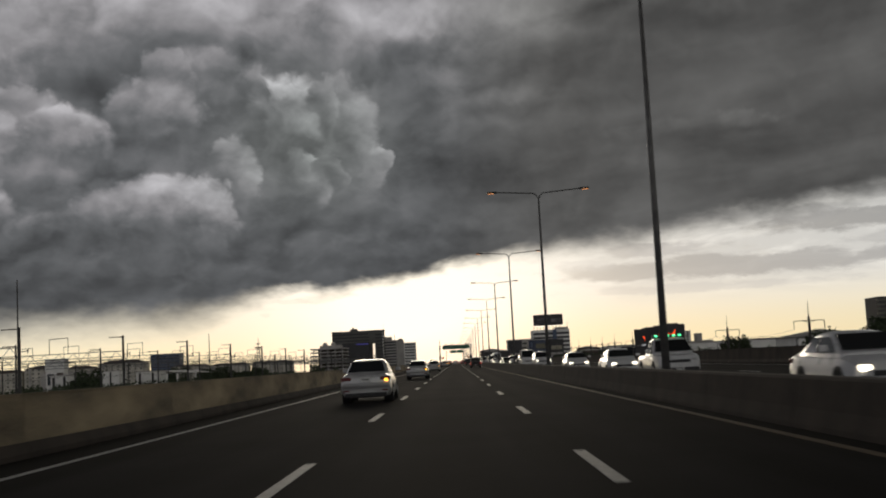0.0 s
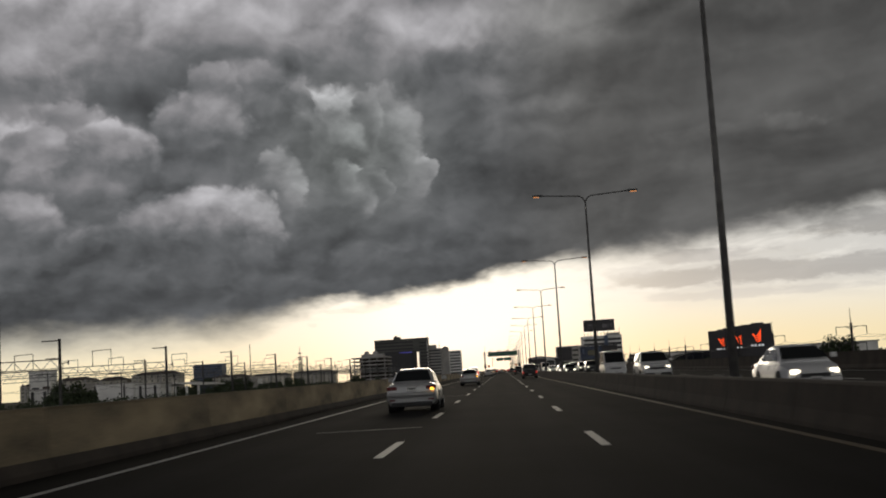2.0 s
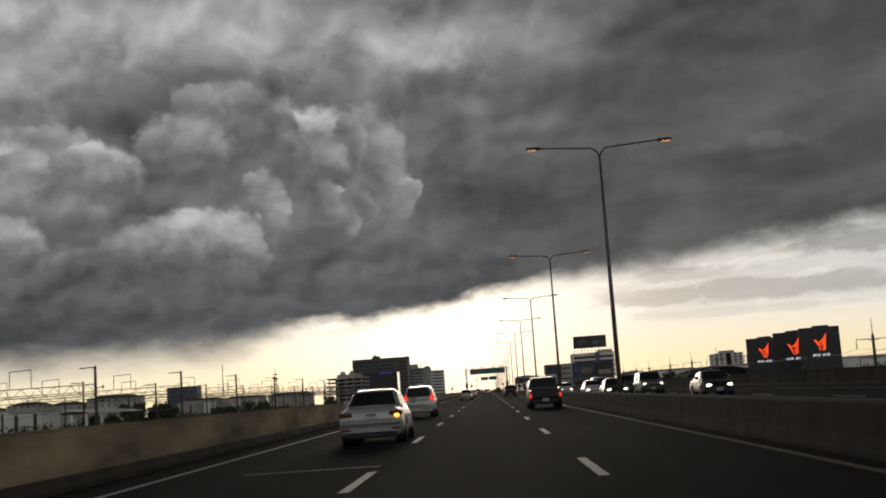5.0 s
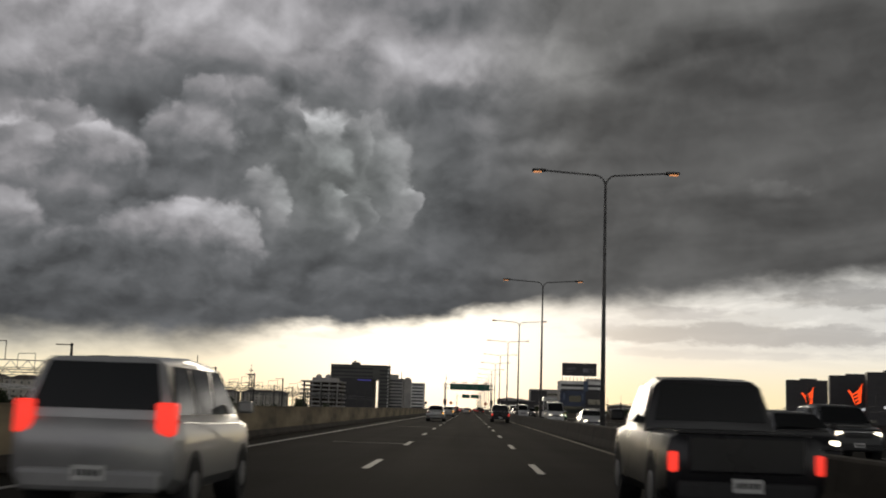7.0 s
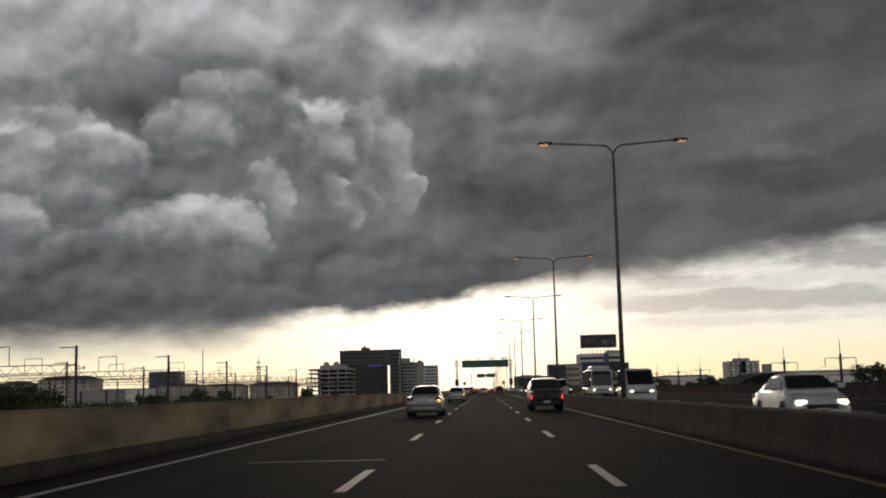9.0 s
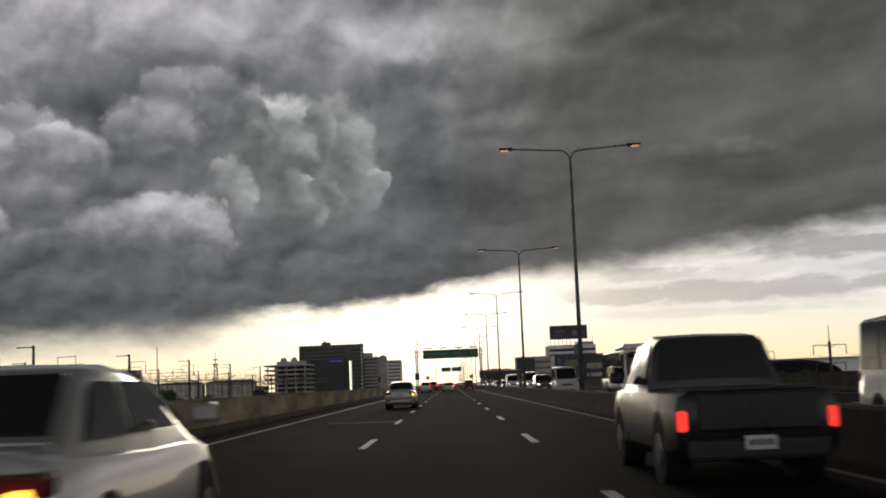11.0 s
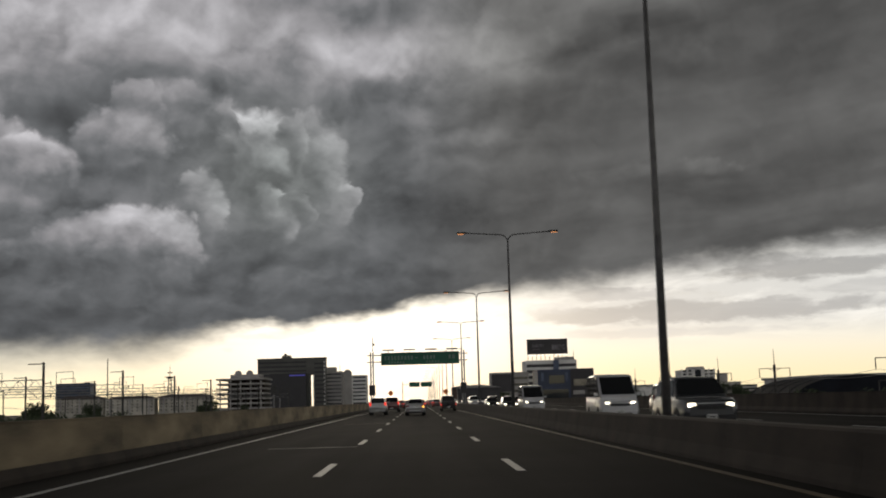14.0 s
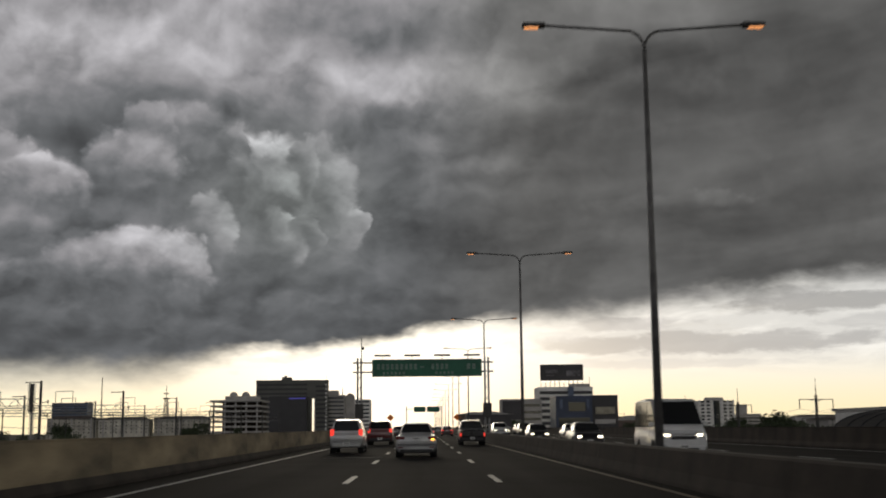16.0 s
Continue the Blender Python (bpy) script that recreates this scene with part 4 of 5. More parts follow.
# poles of the line on the right
def line_pole(y):
    p = far_thing("power_pole", 46.5, y, "slender concrete line pole with two cross arms and hooks", "power pole", "line poles")
    bm = bmesh.new()
    rod(bm, (0, 0, 0), (0, 0, 13.6), 0.24, 0.17, 8)
    part("post", bm, DARK_STEEL, p)
    bm = bmesh.new()
    rod(bm, (0, 0, 13.6), (0, 0, 15.6), 0.06, 0.03, 6)
    part("finial", bm, DARK_STEEL, p)
    for z, s in ((13.1, 2.0), (10.9, 1.8)):
        bm = bmesh.new()
        rod(bm, (-s, 0, z), (s, 0, z), 0.05, seg=5)
        rod(bm, (-s * 0.4, 0, z), (0, 0, z - 0.3), 0.03, seg=4)
        rod(bm, (s * 0.4, 0, z), (0, 0, z - 0.3), 0.03, seg=4)
        arm = part("cross_arm", bm, DARK_STEEL, p)
        for q in (-s, s):
            bm = bmesh.new()
            rod(bm, (q, 0, z), (q, 0, z - 1.1), 0.055, seg=6)
            part("insulator", bm, DARK_STEEL, arm)
    return p


first_pole = line_pole(239.0)
pole_ys = (150, 195, 267, 299, 333, 361, 392, 430, 458, 492, 526, 560, 600)
for y in pole_ys:
    copy_thing(first_pole, plan(46.5, y))
wires = far_thing("line_wires", 0, 0, "thin sagging wires between the line poles", "wires")
for x, z in ((44.5, 12.0), (48.5, 12.0), (44.7, 9.8)):
    bm = bmesh.new()
    ys = sorted(pole_ys + (239,))
    for y0, y1 in zip(ys, ys[1:]):
        pipe(bm, [(x, y0 + (y1 - y0) * i / 6, z - 0.6 * (1 - ((i - 3) / 3) ** 2)) for i in range(7)], 0.02, seg=3)
    part("wire", bm, DARK_STEEL, wires)

# ---------------------------------------------------------------- trees and scrub
def tree(name, height, spread, seed, label):
    rng = random.Random(seed)
    t = far_thing(name, 0, 0, label, "tree", "trees beside the road")
    bm = bmesh.new()
    rod(bm, (0, 0, 0), (0.1, 0, height * 0.55), 0.28, 0.16, 8)
    tips = []
    for k in range(7):
        a = k * 0.9 + rng.random()
        tip = (spread * 0.55 * math.cos(a), spread * 0.55 * math.sin(a), height * (0.62 + 0.25 * rng.random()))
        rod(bm, (0.05, 0, height * (0.35 + 0.03 * k)), tip, 0.11, 0.04, 5)
        tips.append(tip)
    part("trunk", bm, BARK, t)
    verts, faces = [], []
    clumps = tips + [(rng.uniform(-1, 1) * spread * 0.6, rng.uniform(-1, 1) * spread * 0.6, height * rng.uniform(0.55, 0.95)) for _ in range(16)]
    for cx, cy, cz in clumps:
        r = spread * rng.uniform(0.18, 0.38)
        for _ in range(95):
            d = Vector((rng.gauss(0, 1), rng.gauss(0, 1), rng.gauss(0, 0.8))).normalized() * r * rng.uniform(0.5, 1.1)
            p = Vector((cx, cy, cz)) + d
            u = Vector((rng.gauss(0, 1), rng.gauss(0, 1), rng.gauss(0, 1))).normalized() * rng.uniform(0.18, 0.40)
            w = u.cross(Vector((rng.gauss(0, 1), rng.gauss(0, 1), rng.gauss(0, 1)))).normalized() * rng.uniform(0.12, 0.26)
            n = len(verts)
            verts += [p - u, p + w, p + u, p - w]
            faces.append((n, n + 1, n + 2, n + 3))
    me = bpy.data.meshes.new("crown")
    me.from_pydata([tuple(v) for v in verts], [], faces)
    me.materials.append(LEAF)
    crown = new("crown", me)
    crown.parent = t
    return t


rng = random.Random(4)
kinds = [tree("tree", 11.2, 3.6, 1, "dark bushy tree, its crown just above the parapet"), tree("tree", 12.4, 4.2, 2, "dark spreading tree beside the railway"),
         tree("tree", 10.6, 3.0, 3, "small dark round-crowned tree"), tree("tree", 13.6, 5.0, 5, "large dark tree with an uneven crown")]
spots = [(-70, 118), (-78, 126), (-86, 122), (-74, 175), (-84, 182), (-92, 200), (-75, 232), (-80, 246), (-112, 262), (-95, 300), (-104, 318), (-72, 352), (-80, 360), (-88, 352), (-100, 402), (-92, 420), (-106, 440), (-86, 470), (-96, 520),
         (-110, 560), (-104, 600), (-120, 640), (-118, 700), (-90, 760), (-100, 820), (-112, 900), (-98, 930),
         (66, 172), (74, 205), (72, 225), (64, 262), (86, 440), (94, 452), (60, 520), (72, 560), (90, 600), (100, 640), (76, 690), (110, 720), (58, 640), (95, 800), (120, 850), (140, 900), (150, 760), (170, 960), (46, 900)]
for i, (x, y) in enumerate(spots):
    k = kinds[rng.randrange(4)]
    if i < 4:
        kinds[i].matrix_basis = plan(x, y, rng.uniform(0, 360)) @ Matrix.Diagonal((PLAN, PLAN, PLAN, 1))
    else:
        copy_thing(k, plan(x, y, rng.uniform(0, 360)))



def scrub(name, x0, x1, y0, y1, top0, top1, count, seed, label):
    """A ragged belt of bushes, too many to count."""
    rng = random.Random(seed)
    verts, faces = [], []
    mounds = [(rng.uniform(x0, x1), rng.uniform(y0, y1), rng.uniform(top0, top1), rng.uniform(1.6, 3.6)) for _ in range(count)]
    for mx, my, mt, mr in mounds:
        for _ in range(70):
            a, q = rng.uniform(0, 2 * math.pi), math.sqrt(rng.random())
            p = Vector((mx + mr * q * math.cos(a), my + mr * q * math.sin(a) * 1.6, mt - 1.6 * q * q - rng.uniform(0, 2.2)))
            u = Vector((rng.gauss(0, 1), rng.gauss(0, 1), rng.gauss(0, 1))).normalized() * rng.uniform(0.2, 0.45)
            w = u.cross(Vector((rng.gauss(0, 1), rng.gauss(0, 1), rng.gauss(0, 1)))).normalized() * rng.uniform(0.15, 0.3)
            n = len(verts)
            verts += [p - u, p + w, p + u, p - w]
            faces.append((n, n + 1, n + 2, n + 3))
        rng_foot = len(verts)
        verts += [Vector((mx - 0.12, my, mt - 1.0)), Vector((mx + 0.12, my, mt - 1.0)), Vector((mx + 0.12, my, GROUND)), Vector((mx - 0.12, my, GROUND))]
        faces.append((rng_foot, rng_foot + 1, rng_foot + 2, rng_foot + 3))
    me = bpy.data.meshes.new(name)
    me.from_pydata([tuple(v) for v in verts], [], faces)
    me.materials.append(LEAF)
    return tagged(new(name, me), label, "bushes", kind="stuff")


scrub("scrub_belt", -112, -84, 110, 720, -0.6, 1.2, 330, 21, "dark ragged belt of bushes along the railway")
scrub("scrub_belt", 68, 120, 130, 900, -0.2, 1.9, 330, 22, "dark ragged belt of bushes beyond the far parapet")

# ---------------------------------------------------------------- sign gantry and smaller signs
FADED = material("faded_sign_white", (0.16, 0.24, 0.20), 0.6, spread=0.2, scale=3)
g = thing("sign_gantry", 0.45, 532, 0, "green overhead direction sign on a steel gantry across the lanes", "road sign")
for x, z0 in ((-7.65, 1.08), (MEDIAN - 0.45, 0.0)):
    bm = bmesh.new()
    for s in (-0.2, 0.2):
        rod(bm, (x + s, 0, z0), (x + s, 0, 9.05), 0.11, seg=8)
    for k in range(6):
        rod(bm, (x - 0.2, 0, z0 + 0.6 + 1.2 * k), (x + 0.2, 0, z0 + 1.2 + 1.2 * k), 0.035, seg=5)
    post = part("post", bm, STEEL, g)
    bm = bmesh.new()
    box(bm, x, -0.36, 2.3, 0.95, 0.6, 1.6, 0.05)
    part("control_box", bm, DARK_STEEL, post, "dark cabinet strapped to the post")
for z in (7.45, 8.5):
    bm = bmesh.new()
    rod(bm, (-8.4, 0, z), (7.4, 0, z), 0.085, seg=8)
    part("cross_beam", bm, STEEL, g)
bm = bmesh.new()
box(bm, -0.05, -0.3, 6.9, 12.3, 0.1, 1.95, 0.03)
panel = part("sign_panel", bm, SIGN_GREEN, g)
for x, z, sx, sz in ((-0.05, 8.76, 12.1, 0.06), (-0.05, 6.95, 12.1, 0.06), (-6.1, 7.02, 0.06, 1.73), (6.0, 7.02, 0.06, 1.73)):
    bm = bmesh.new()
    box(bm, x, -0.36, z, sx, 0.03, sz)
    part("sign_border", bm, FADED, panel)
for x, sx, z, sz in [(-5.5 + 0.52 * k, 0.32, 7.71, 0.62) for k in range(9)] + [(0.6 + 0.52 * k, 0.3, 7.71, 0.62) for k in range(4)] + [(-0.6, 0.5, 7.9, 0.14), (4.6, 0.36, 7.71, 0.62), (5.2, 0.36, 7.71, 0.62)] + [(-4.9 + 0.45 * k, 0.25, 7.17, 0.28) for k in range(6)] + [(1.0 + 0.45 * k, 0.25, 7.17, 0.28) for k in range(5)]:
    bm = bmesh.new()
    box(bm, x, -0.36, z, sx, 0.03, sz)
    part("sign_bar", bm, FADED, panel)
for x in (-5.0, -1.7, 1.65, 4.95):
    bm = bmesh.new()
    box(bm, x, -1.35, 9.13, 1.8, 0.6, 0.18, 0.04)
    rod(bm, (x, -1.2, 9.17), (x, -0.1, 8.55), 0.035, seg=5)
    part("sign_light", bm, DARK_STEEL, g, "flat floodlight on a bracket")
b = thing("camera_pole", -7.2, 536.5, 1.08, "thin tall camera pole on the parapet", "pole")
bm = bmesh.new()
rod(bm, (0, 0, 0), (0, 0, 10.6), 0.09, 0.05, 8)
part("tube", bm, STEEL, b)
bm = bmesh.new()
box(bm, 0.15, -0.2, 9.2, 0.3, 0.5, 0.3, 0.05)
part("camera_housing", bm, DARK_STEEL, b)

g = thing("sign_gantry", 0, 876, 0, "pair of green direction boards on a far gantry", "road sign")
for x, z0 in ((-7.2, 1.08), (MEDIAN, 0.0)):
    bm = bmesh.new()
    rod(bm, (x, 0, z0), (x, 0, 10.0), 0.18, seg=8)
    part("post", bm, STEEL, g)
bm = bmesh.new()
rod(bm, (-7.6, 0, 8.8), (7.5, 0, 8.8), 0.1, seg=8)
part("cross_beam", bm, STEEL, g)
for x0, x1 in ((-4.2, 0.6), (1.1, 6.2)):
    bm = bmesh.new()
    box(bm, (x0 + x1) / 2, -0.25, 7.6, x1 - x0, 0.1, 2.2, 0.03)
    part("sign_panel", bm, SIGN_GREEN, g)
ORANGE = material("orange_sign_sheet", (0.75, 0.20, 0.03), 0.5, spread=0.15, scale=3)
for x, z0 in ((-7.2, 1.08), (MEDIAN, 0.0)):
    b = thing("warning_sign", x, 650, z0, "orange diamond works sign on a thin post", "road sign", "works signs")
    bm = bmesh.new()
    rod(bm, (0, 0, 0), (0, 0, 3.2 - z0), 0.05, seg=6)
    part("post", bm, STEEL, b)
    bm = bmesh.new()
    bmesh.ops.create_cube(bm, size=1, matrix=Matrix.Translation((0, -0.07, 3.4 - z0)) @ Matrix.Rotation(radians(45), 4, "Y") @ Matrix.Diagonal((1.1, 0.03, 1.1, 1)))
    part("diamond", bm, ORANGE, b)
for x, y, w0, h0, top in ((-9.0, 424, 0.36, 0.62, 2.5), (-9.6, 432, 0.14, 0.7, 2.4)):
    b = thing("roadside_sign", x, y, GROUND, "small dark-backed board on a tall post beside the road", "road sign", "boards beside the road")
    bm = bmesh.new()
    rod(bm, (0, 0, 0), (0, 0, top - 0.1 - GROUND), 0.045, seg=6)
    part("post", bm, STEEL, b)
    bm = bmesh.new()
    box(bm, 0, -0.08, top - h0 - GROUND, w0, 0.06, h0, 0.01)
    part("board", bm, DARK_STEEL, b)
b = thing("wall_plate", LEFT - 0.08, 142.5, 0.62, "small pale plate fixed to the parapet face", "plate")
bm = bmesh.new()
box(bm, -0.02, 0, 0, 0.05, 0.9, 0.22, 0.01)
part("plate", bm, WHITE_WALL, b)

# ---------------------------------------------------------------- vehicles
def car_paint(name, colour, metal=0.0, rough=0.3):
    return material(name, colour, rough, metal=metal, spread=0.06, scale=2.0, fine=30, coat=0.6, sheen=0.5)


SILVER = car_paint("silver_paint", (0.36, 0.36, 0.355), 0.45, 0.35)
WHITE = car_paint("white_paint", (0.55, 0.55, 0.55), 0.0, 0.3)
BLACK = material("black_paint", (0.014, 0.014, 0.016), 0.3, spread=0.06, scale=2.0, fine=30, coat=0.15, sheen=0.35)
CHARCOAL = car_paint("charcoal_paint", (0.06, 0.062, 0.065), 0.3, 0.3)
MAROON = car_paint("maroon_paint", (0.09, 0.02, 0.02), 0.1, 0.3)
TAXI_GREEN = car_paint("taxi_green_paint", (0.05, 0.28, 0.08))
TAXI_YELLOW = car_paint("taxi_yellow_paint", (0.70, 0.55, 0.05))
RUBBER = material("rubber", (0.02, 0.02, 0.02), 0.85, spread=0.2, scale=8)
TRIM = material("black_trim", (0.025, 0.025, 0.026), 0.6, spread=0.2, scale=8)
RIM = material("alloy_rim", (0.45, 0.45, 0.46), 0.35, metal=0.8, spread=0.1, scale=8)
PLATE = material("plate_white", (0.6, 0.6, 0.58), 0.5, spread=0.08, scale=6)
CAR_GLASS = glass("car_glass", (0.012, 0.013, 0.014), 0.05)
TAIL_OFF = glass("tail_lens_dark", (0.11, 0.012, 0.012), 0.2)
TAIL_ON = glowing("tail_lens_lit", (1.0, 0.05, 0.03), 0.9, (0.3, 0.02, 0.02))
TURN_ON = glowing("amber_turn_signal_lit", (1.0, 0.42, 0.04), 4.0, (0.5, 0.2, 0.02))
HEAD_ON = glowing("headlamp_lit", (1.0, 0.88, 0.66), 3.2)
HEAD_OFF = glass("headlamp_clear", (0.5, 0.5, 0.5), 0.1)
BEACON_GREEN = glowing("green_beacon", (0.05, 1.0, 0.35), 2.0)


def loft(bm, rings):
    """Joins closed rings of points, capped at both ends."""
    rows = [[bm.verts.new(p) for p in ring] for ring in rings]
    n = len(rows[0])
    for a, b in zip(rows, rows[1:]):
        for i in range(n):
            bm.faces.new((a[i], a[(i + 1) % n], b[(i + 1) % n], b[i]))
    bm.faces.new(rows[0][::-1])
    bm.faces.new(rows[-1])


def pane(bm, pts, out, thick=0.012):
    """A thin glass pane through pts, standing proud along out."""
    o = Vector(out).normalized()
    lo = [bm.verts.new(Vector(p) + o * 0.004) for p in pts]
    hi = [bm.verts.new(Vector(p) + o * (0.004 + thick)) for p in pts]
    n = len(pts)
    bm.faces.new(hi)
    bm.faces.new(lo[::-1])
    for i in range(n):
        bm.faces.new((lo[i], lo[(i + 1) % n], hi[(i + 1) % n], hi[i]))


#        length width height belt rear_z front_z  cabin: rear foot, rear top, front top, front foot   wheel, axles
SHAPES = {
    "sedan": (4.54, 1.76, 1.47, 0.93, 0.99, 0.76, (-1.72, -0.92, 0.40, 1.28), 0.31, (-1.28, 1.34)),
    "minivan": (4.25, 1.70, 1.70, 1.00, 1.05, 0.90, (-2.06, -1.86, 0.55, 1.35), 0.31, (-1.25, 1.35)),
    "suv": (4.75, 1.86, 1.80, 1.08, 1.12, 1.00, (-2.30, -2.02, 0.45, 1.20), 0.36, (-1.38, 1.42)),
    "pickup": (5.15, 1.82, 1.76, 1.06, 1.06, 1.00, (-0.62, -0.42, 0.72, 1.38), 0.37, (-1.55, 1.5)),
    "van": (4.85, 1.80, 2.25, 1.12, 1.14, 1.02, (-2.40, -2.28, 1.02, 2.14), 0.33, (-1.35, 1.45)),
    "bus": (11.4, 2.50, 3.05, 1.05, 1.25, 1.02, (-5.66, -5.60, 5.25, 5.62), 0.48, (-2.9, 3.1)),
}


def vehicle(kind, x, y, turn, body_mt, label, tail=None, head=None, roof_mt=None, name=None, category="car", group="vehicles on the road", signal=False):
    L, W, H, belt, rear_z, front_z, (r0, r1, f1, f0), wr, axles = SHAPES[kind]
    tail, head, roof_mt = tail or TAIL_ON, head or HEAD_ON, roof_mt or body_mt
    car = thing(name or kind, x, y, 0.006, label, category, group, turn)
    hw, e = W / 2, L / 2
    low = 0.2 if kind == "sedan" else 0.26 if kind != "bus" else 0.35

    def ring(yy, w, zb, zt):
        if kind == "sedan":      # rounded shoulders over a tapered tail
            return [(-w * 0.88, yy, zb), (-w, yy, zb + 0.14), (-w * 0.985, yy, zt - 0.30), (-w * 0.90, yy, zt - 0.08), (-w * 0.74, yy, zt),
                    (w * 0.74, yy, zt), (w * 0.90, yy, zt - 0.08), (w * 0.985, yy, zt - 0.30), (w, yy, zb + 0.14), (w * 0.88, yy, zb)]
        return [(-w * 0.9, yy, zb), (-w, yy, zb + 0.12), (-w, yy, zt - 0.2), (-w * 0.955, yy, zt - 0.05), (-w * 0.84, yy, zt),
                (w * 0.84, yy, zt), (w * 0.955, yy, zt - 0.05), (w, yy, zt - 0.2), (w, yy, zb + 0.12), (w * 0.9, yy, zb)]

    blunt = kind in ("bus", "van")
    bm = bmesh.new()
    rings = [ring(-e, hw * (0.97 if blunt else 0.86), low + 0.16, rear_z - 0.14), ring(-e + 0.07, hw * 0.97, low + 0.06, rear_z - 0.03), ring(-e + 0.4, hw, low, rear_z),
             ring(r0 + 0.3, hw, low, max(belt, rear_z - 0.02)), ring(0, hw, low, belt), ring(f0 - 0.3, hw, low, belt)]
    if f0 < e - 0.5:
        rings += [ring(f0 + 0.1, hw, low, belt - 0.02), ring((f0 + e) / 2, hw * 0.98, low, (belt + front_z) / 2 + 0.03)]
    rings += [ring(e - 0.14, hw * (0.97 if blunt else 0.92), low + 0.04, front_z), ring(e, hw * (0.92 if blunt else 0.74), low + 0.14, front_z - 0.16)]
    loft(bm, rings)
    body = part("body", bm, body_mt, car, smooth=True)
    body.data.set_sharp_from_angle(angle=radians(32))
    # cabin
    tw = hw * (0.76 if kind in ("sedan", "minivan", "suv", "pickup") else 0.9)
    bw = hw * (0.89 if kind == "sedan" else 0.955)
    if kind == "sedan":
        tw = hw * 0.68

    def cab(yy, zt, w):
        return [(-bw, yy, belt - 0.12), (-w, yy, zt - 0.09), (-w + 0.1, yy, zt - 0.015), (0, yy, zt), (w - 0.1, yy, zt - 0.015), (w, yy, zt - 0.09), (bw, yy, belt - 0.12)]

    bm = bmesh.new()
    loft(bm, [cab(r0, belt + 0.08, bw * 0.97), cab(r1, H - 0.05, tw), cab((r1 + f1) / 2, H, tw), cab(f1, H - 0.05, tw), cab(f0, belt + 0.04, bw * 0.97)])
    cabin = part("cabin", bm, roof_mt, car, smooth=True)
    cabin.data.set_sharp_from_angle(angle=radians(40))
    # glass
    zt, zb = H - 0.14, belt + 0.06

    def lerp(a, b, s):
        return a + (b - a) * s

    def screen(y_foot, y_top, sign, nm):
        s0, s1 = 0.08, 0.88
        pts = [(-lerp(bw, tw, s0) * (0.84 if sign < 0 else 0.9), lerp(y_foot, y_top, s0), lerp(belt + 0.06, H - 0.05, s0)), (lerp(bw, tw, s0) * (0.84 if sign < 0 else 0.9), lerp(y_foot, y_top, s0), lerp(belt + 0.06, H - 0.05, s0)),
               (lerp(bw, tw, s1) * (0.84 if sign < 0 else 0.9), lerp(y_foot, y_top, s1), lerp(belt + 0.06, H - 0.05, s1)), (-lerp(bw, tw, s1) * (0.84 if sign < 0 else 0.9), lerp(y_foot, y_top, s1), lerp(belt + 0.06, H - 0.05, s1))]
        bm = bmesh.new()
        pane(bm, pts, (0, sign * (H - belt), abs(y_top - y_foot)), 0.02)
        part(nm, bm, CAR_GLASS, car)

    screen(r0, r1, -1, "rear_window")
    screen(f0, f1, 1, "windscreen")
    splits = {"sedan": (-0.35,), "minivan": (-1.05, -0.1), "suv": (-1.1, -0.1), "pickup": (0.2,), "van": (-1.2, 0.2), "bus": (-4.2, -2.8, -1.4, 0.0, 1.4, 2.8, 4.2)}[kind]
    span = H - belt + 0.12
    for s in (-1, 1):
        edges = [None, *splits, None]
        for a, b in zip(edges, edges[1:]):
            def corner(yy, z, front):
                q = (z - (belt - 0.12)) / (H - 0.09 - (belt - 0.12))
                if yy is None:
                    yy = lerp(f0, f1, q) - 0.14 if front else lerp(r0, r1, q) + 0.14
                else:
                    yy += -0.04 if front else 0.04
                return (s * (lerp(bw, tw, q) + 0.006), yy, z)
            pts = [corner(a, zb, False), corner(b, zb, True), corner(b, zt, True), corner(a, zt, False)]
            bm = bmesh.new()
            pane(bm, pts if s > 0 else pts[::-1], (s, 0, 0.3))
            part("side_window", bm, CAR_GLASS, car)
        # mirror
        bm = bmesh.new()
        my = f0 - 0.45 if kind != "bus" else f0 + 0.1
        mz = belt + 0.08 if kind != "bus" else 2.2
        box(bm, s * (hw + 0.09), my, mz, 0.2, 0.12, 0.15 if kind != "bus" else 0.5, 0.03)
        part("mirror", bm, TRIM if kind == "bus" else body_mt, car)
        # wheels
        for ay in axles:
            bm = bmesh.new()
            rod(bm, (s * (hw - 0.21), ay, wr), (s * (hw + 0.005), ay, wr), wr, seg=20)
            wheel = part("tyre", bm, RUBBER, car)
            bm = bmesh.new()
            rod(bm, (s * (hw - 0.02), ay, wr), (s * (hw + 0.015), ay, wr), wr * 0.62, wr * 0.5, seg=12)
            part("rim", bm, RIM, wheel)
            bm = bmesh.new()
            rod(bm, (s * (hw - 0.3), ay, wr + 0.02), (s * (hw + 0.002), ay, wr + 0.02), wr * 1.17, seg=20)
            part("wheel_arch", bm, TRIM, car)
        # lamps
        tz = {"sedan": 0.80, "minivan": 1.02, "suv": 1.05, "pickup": 0.72, "van": 0.98, "bus": 0.9}[kind]
        tall = {"sedan": 0.13, "minivan": 0.34, "suv": 0.30, "pickup": 0.23, "van": 0.30, "bus": 0.3}[kind]
        bm = bmesh.new()
        wide = 0.36 if kind == "sedan" else 0.12 if kind == "pickup" else 0.2
        ty = -e + (0.09 if kind in ("sedan", "pickup", "bus", "van") else 0.10)
        box(bm, s * (hw * 0.94 - wide / 2 + 0.02), ty, tz - tall / 2, wide, 0.2, tall, 0.03)
        part("tail_lamp", bm, tail, car)
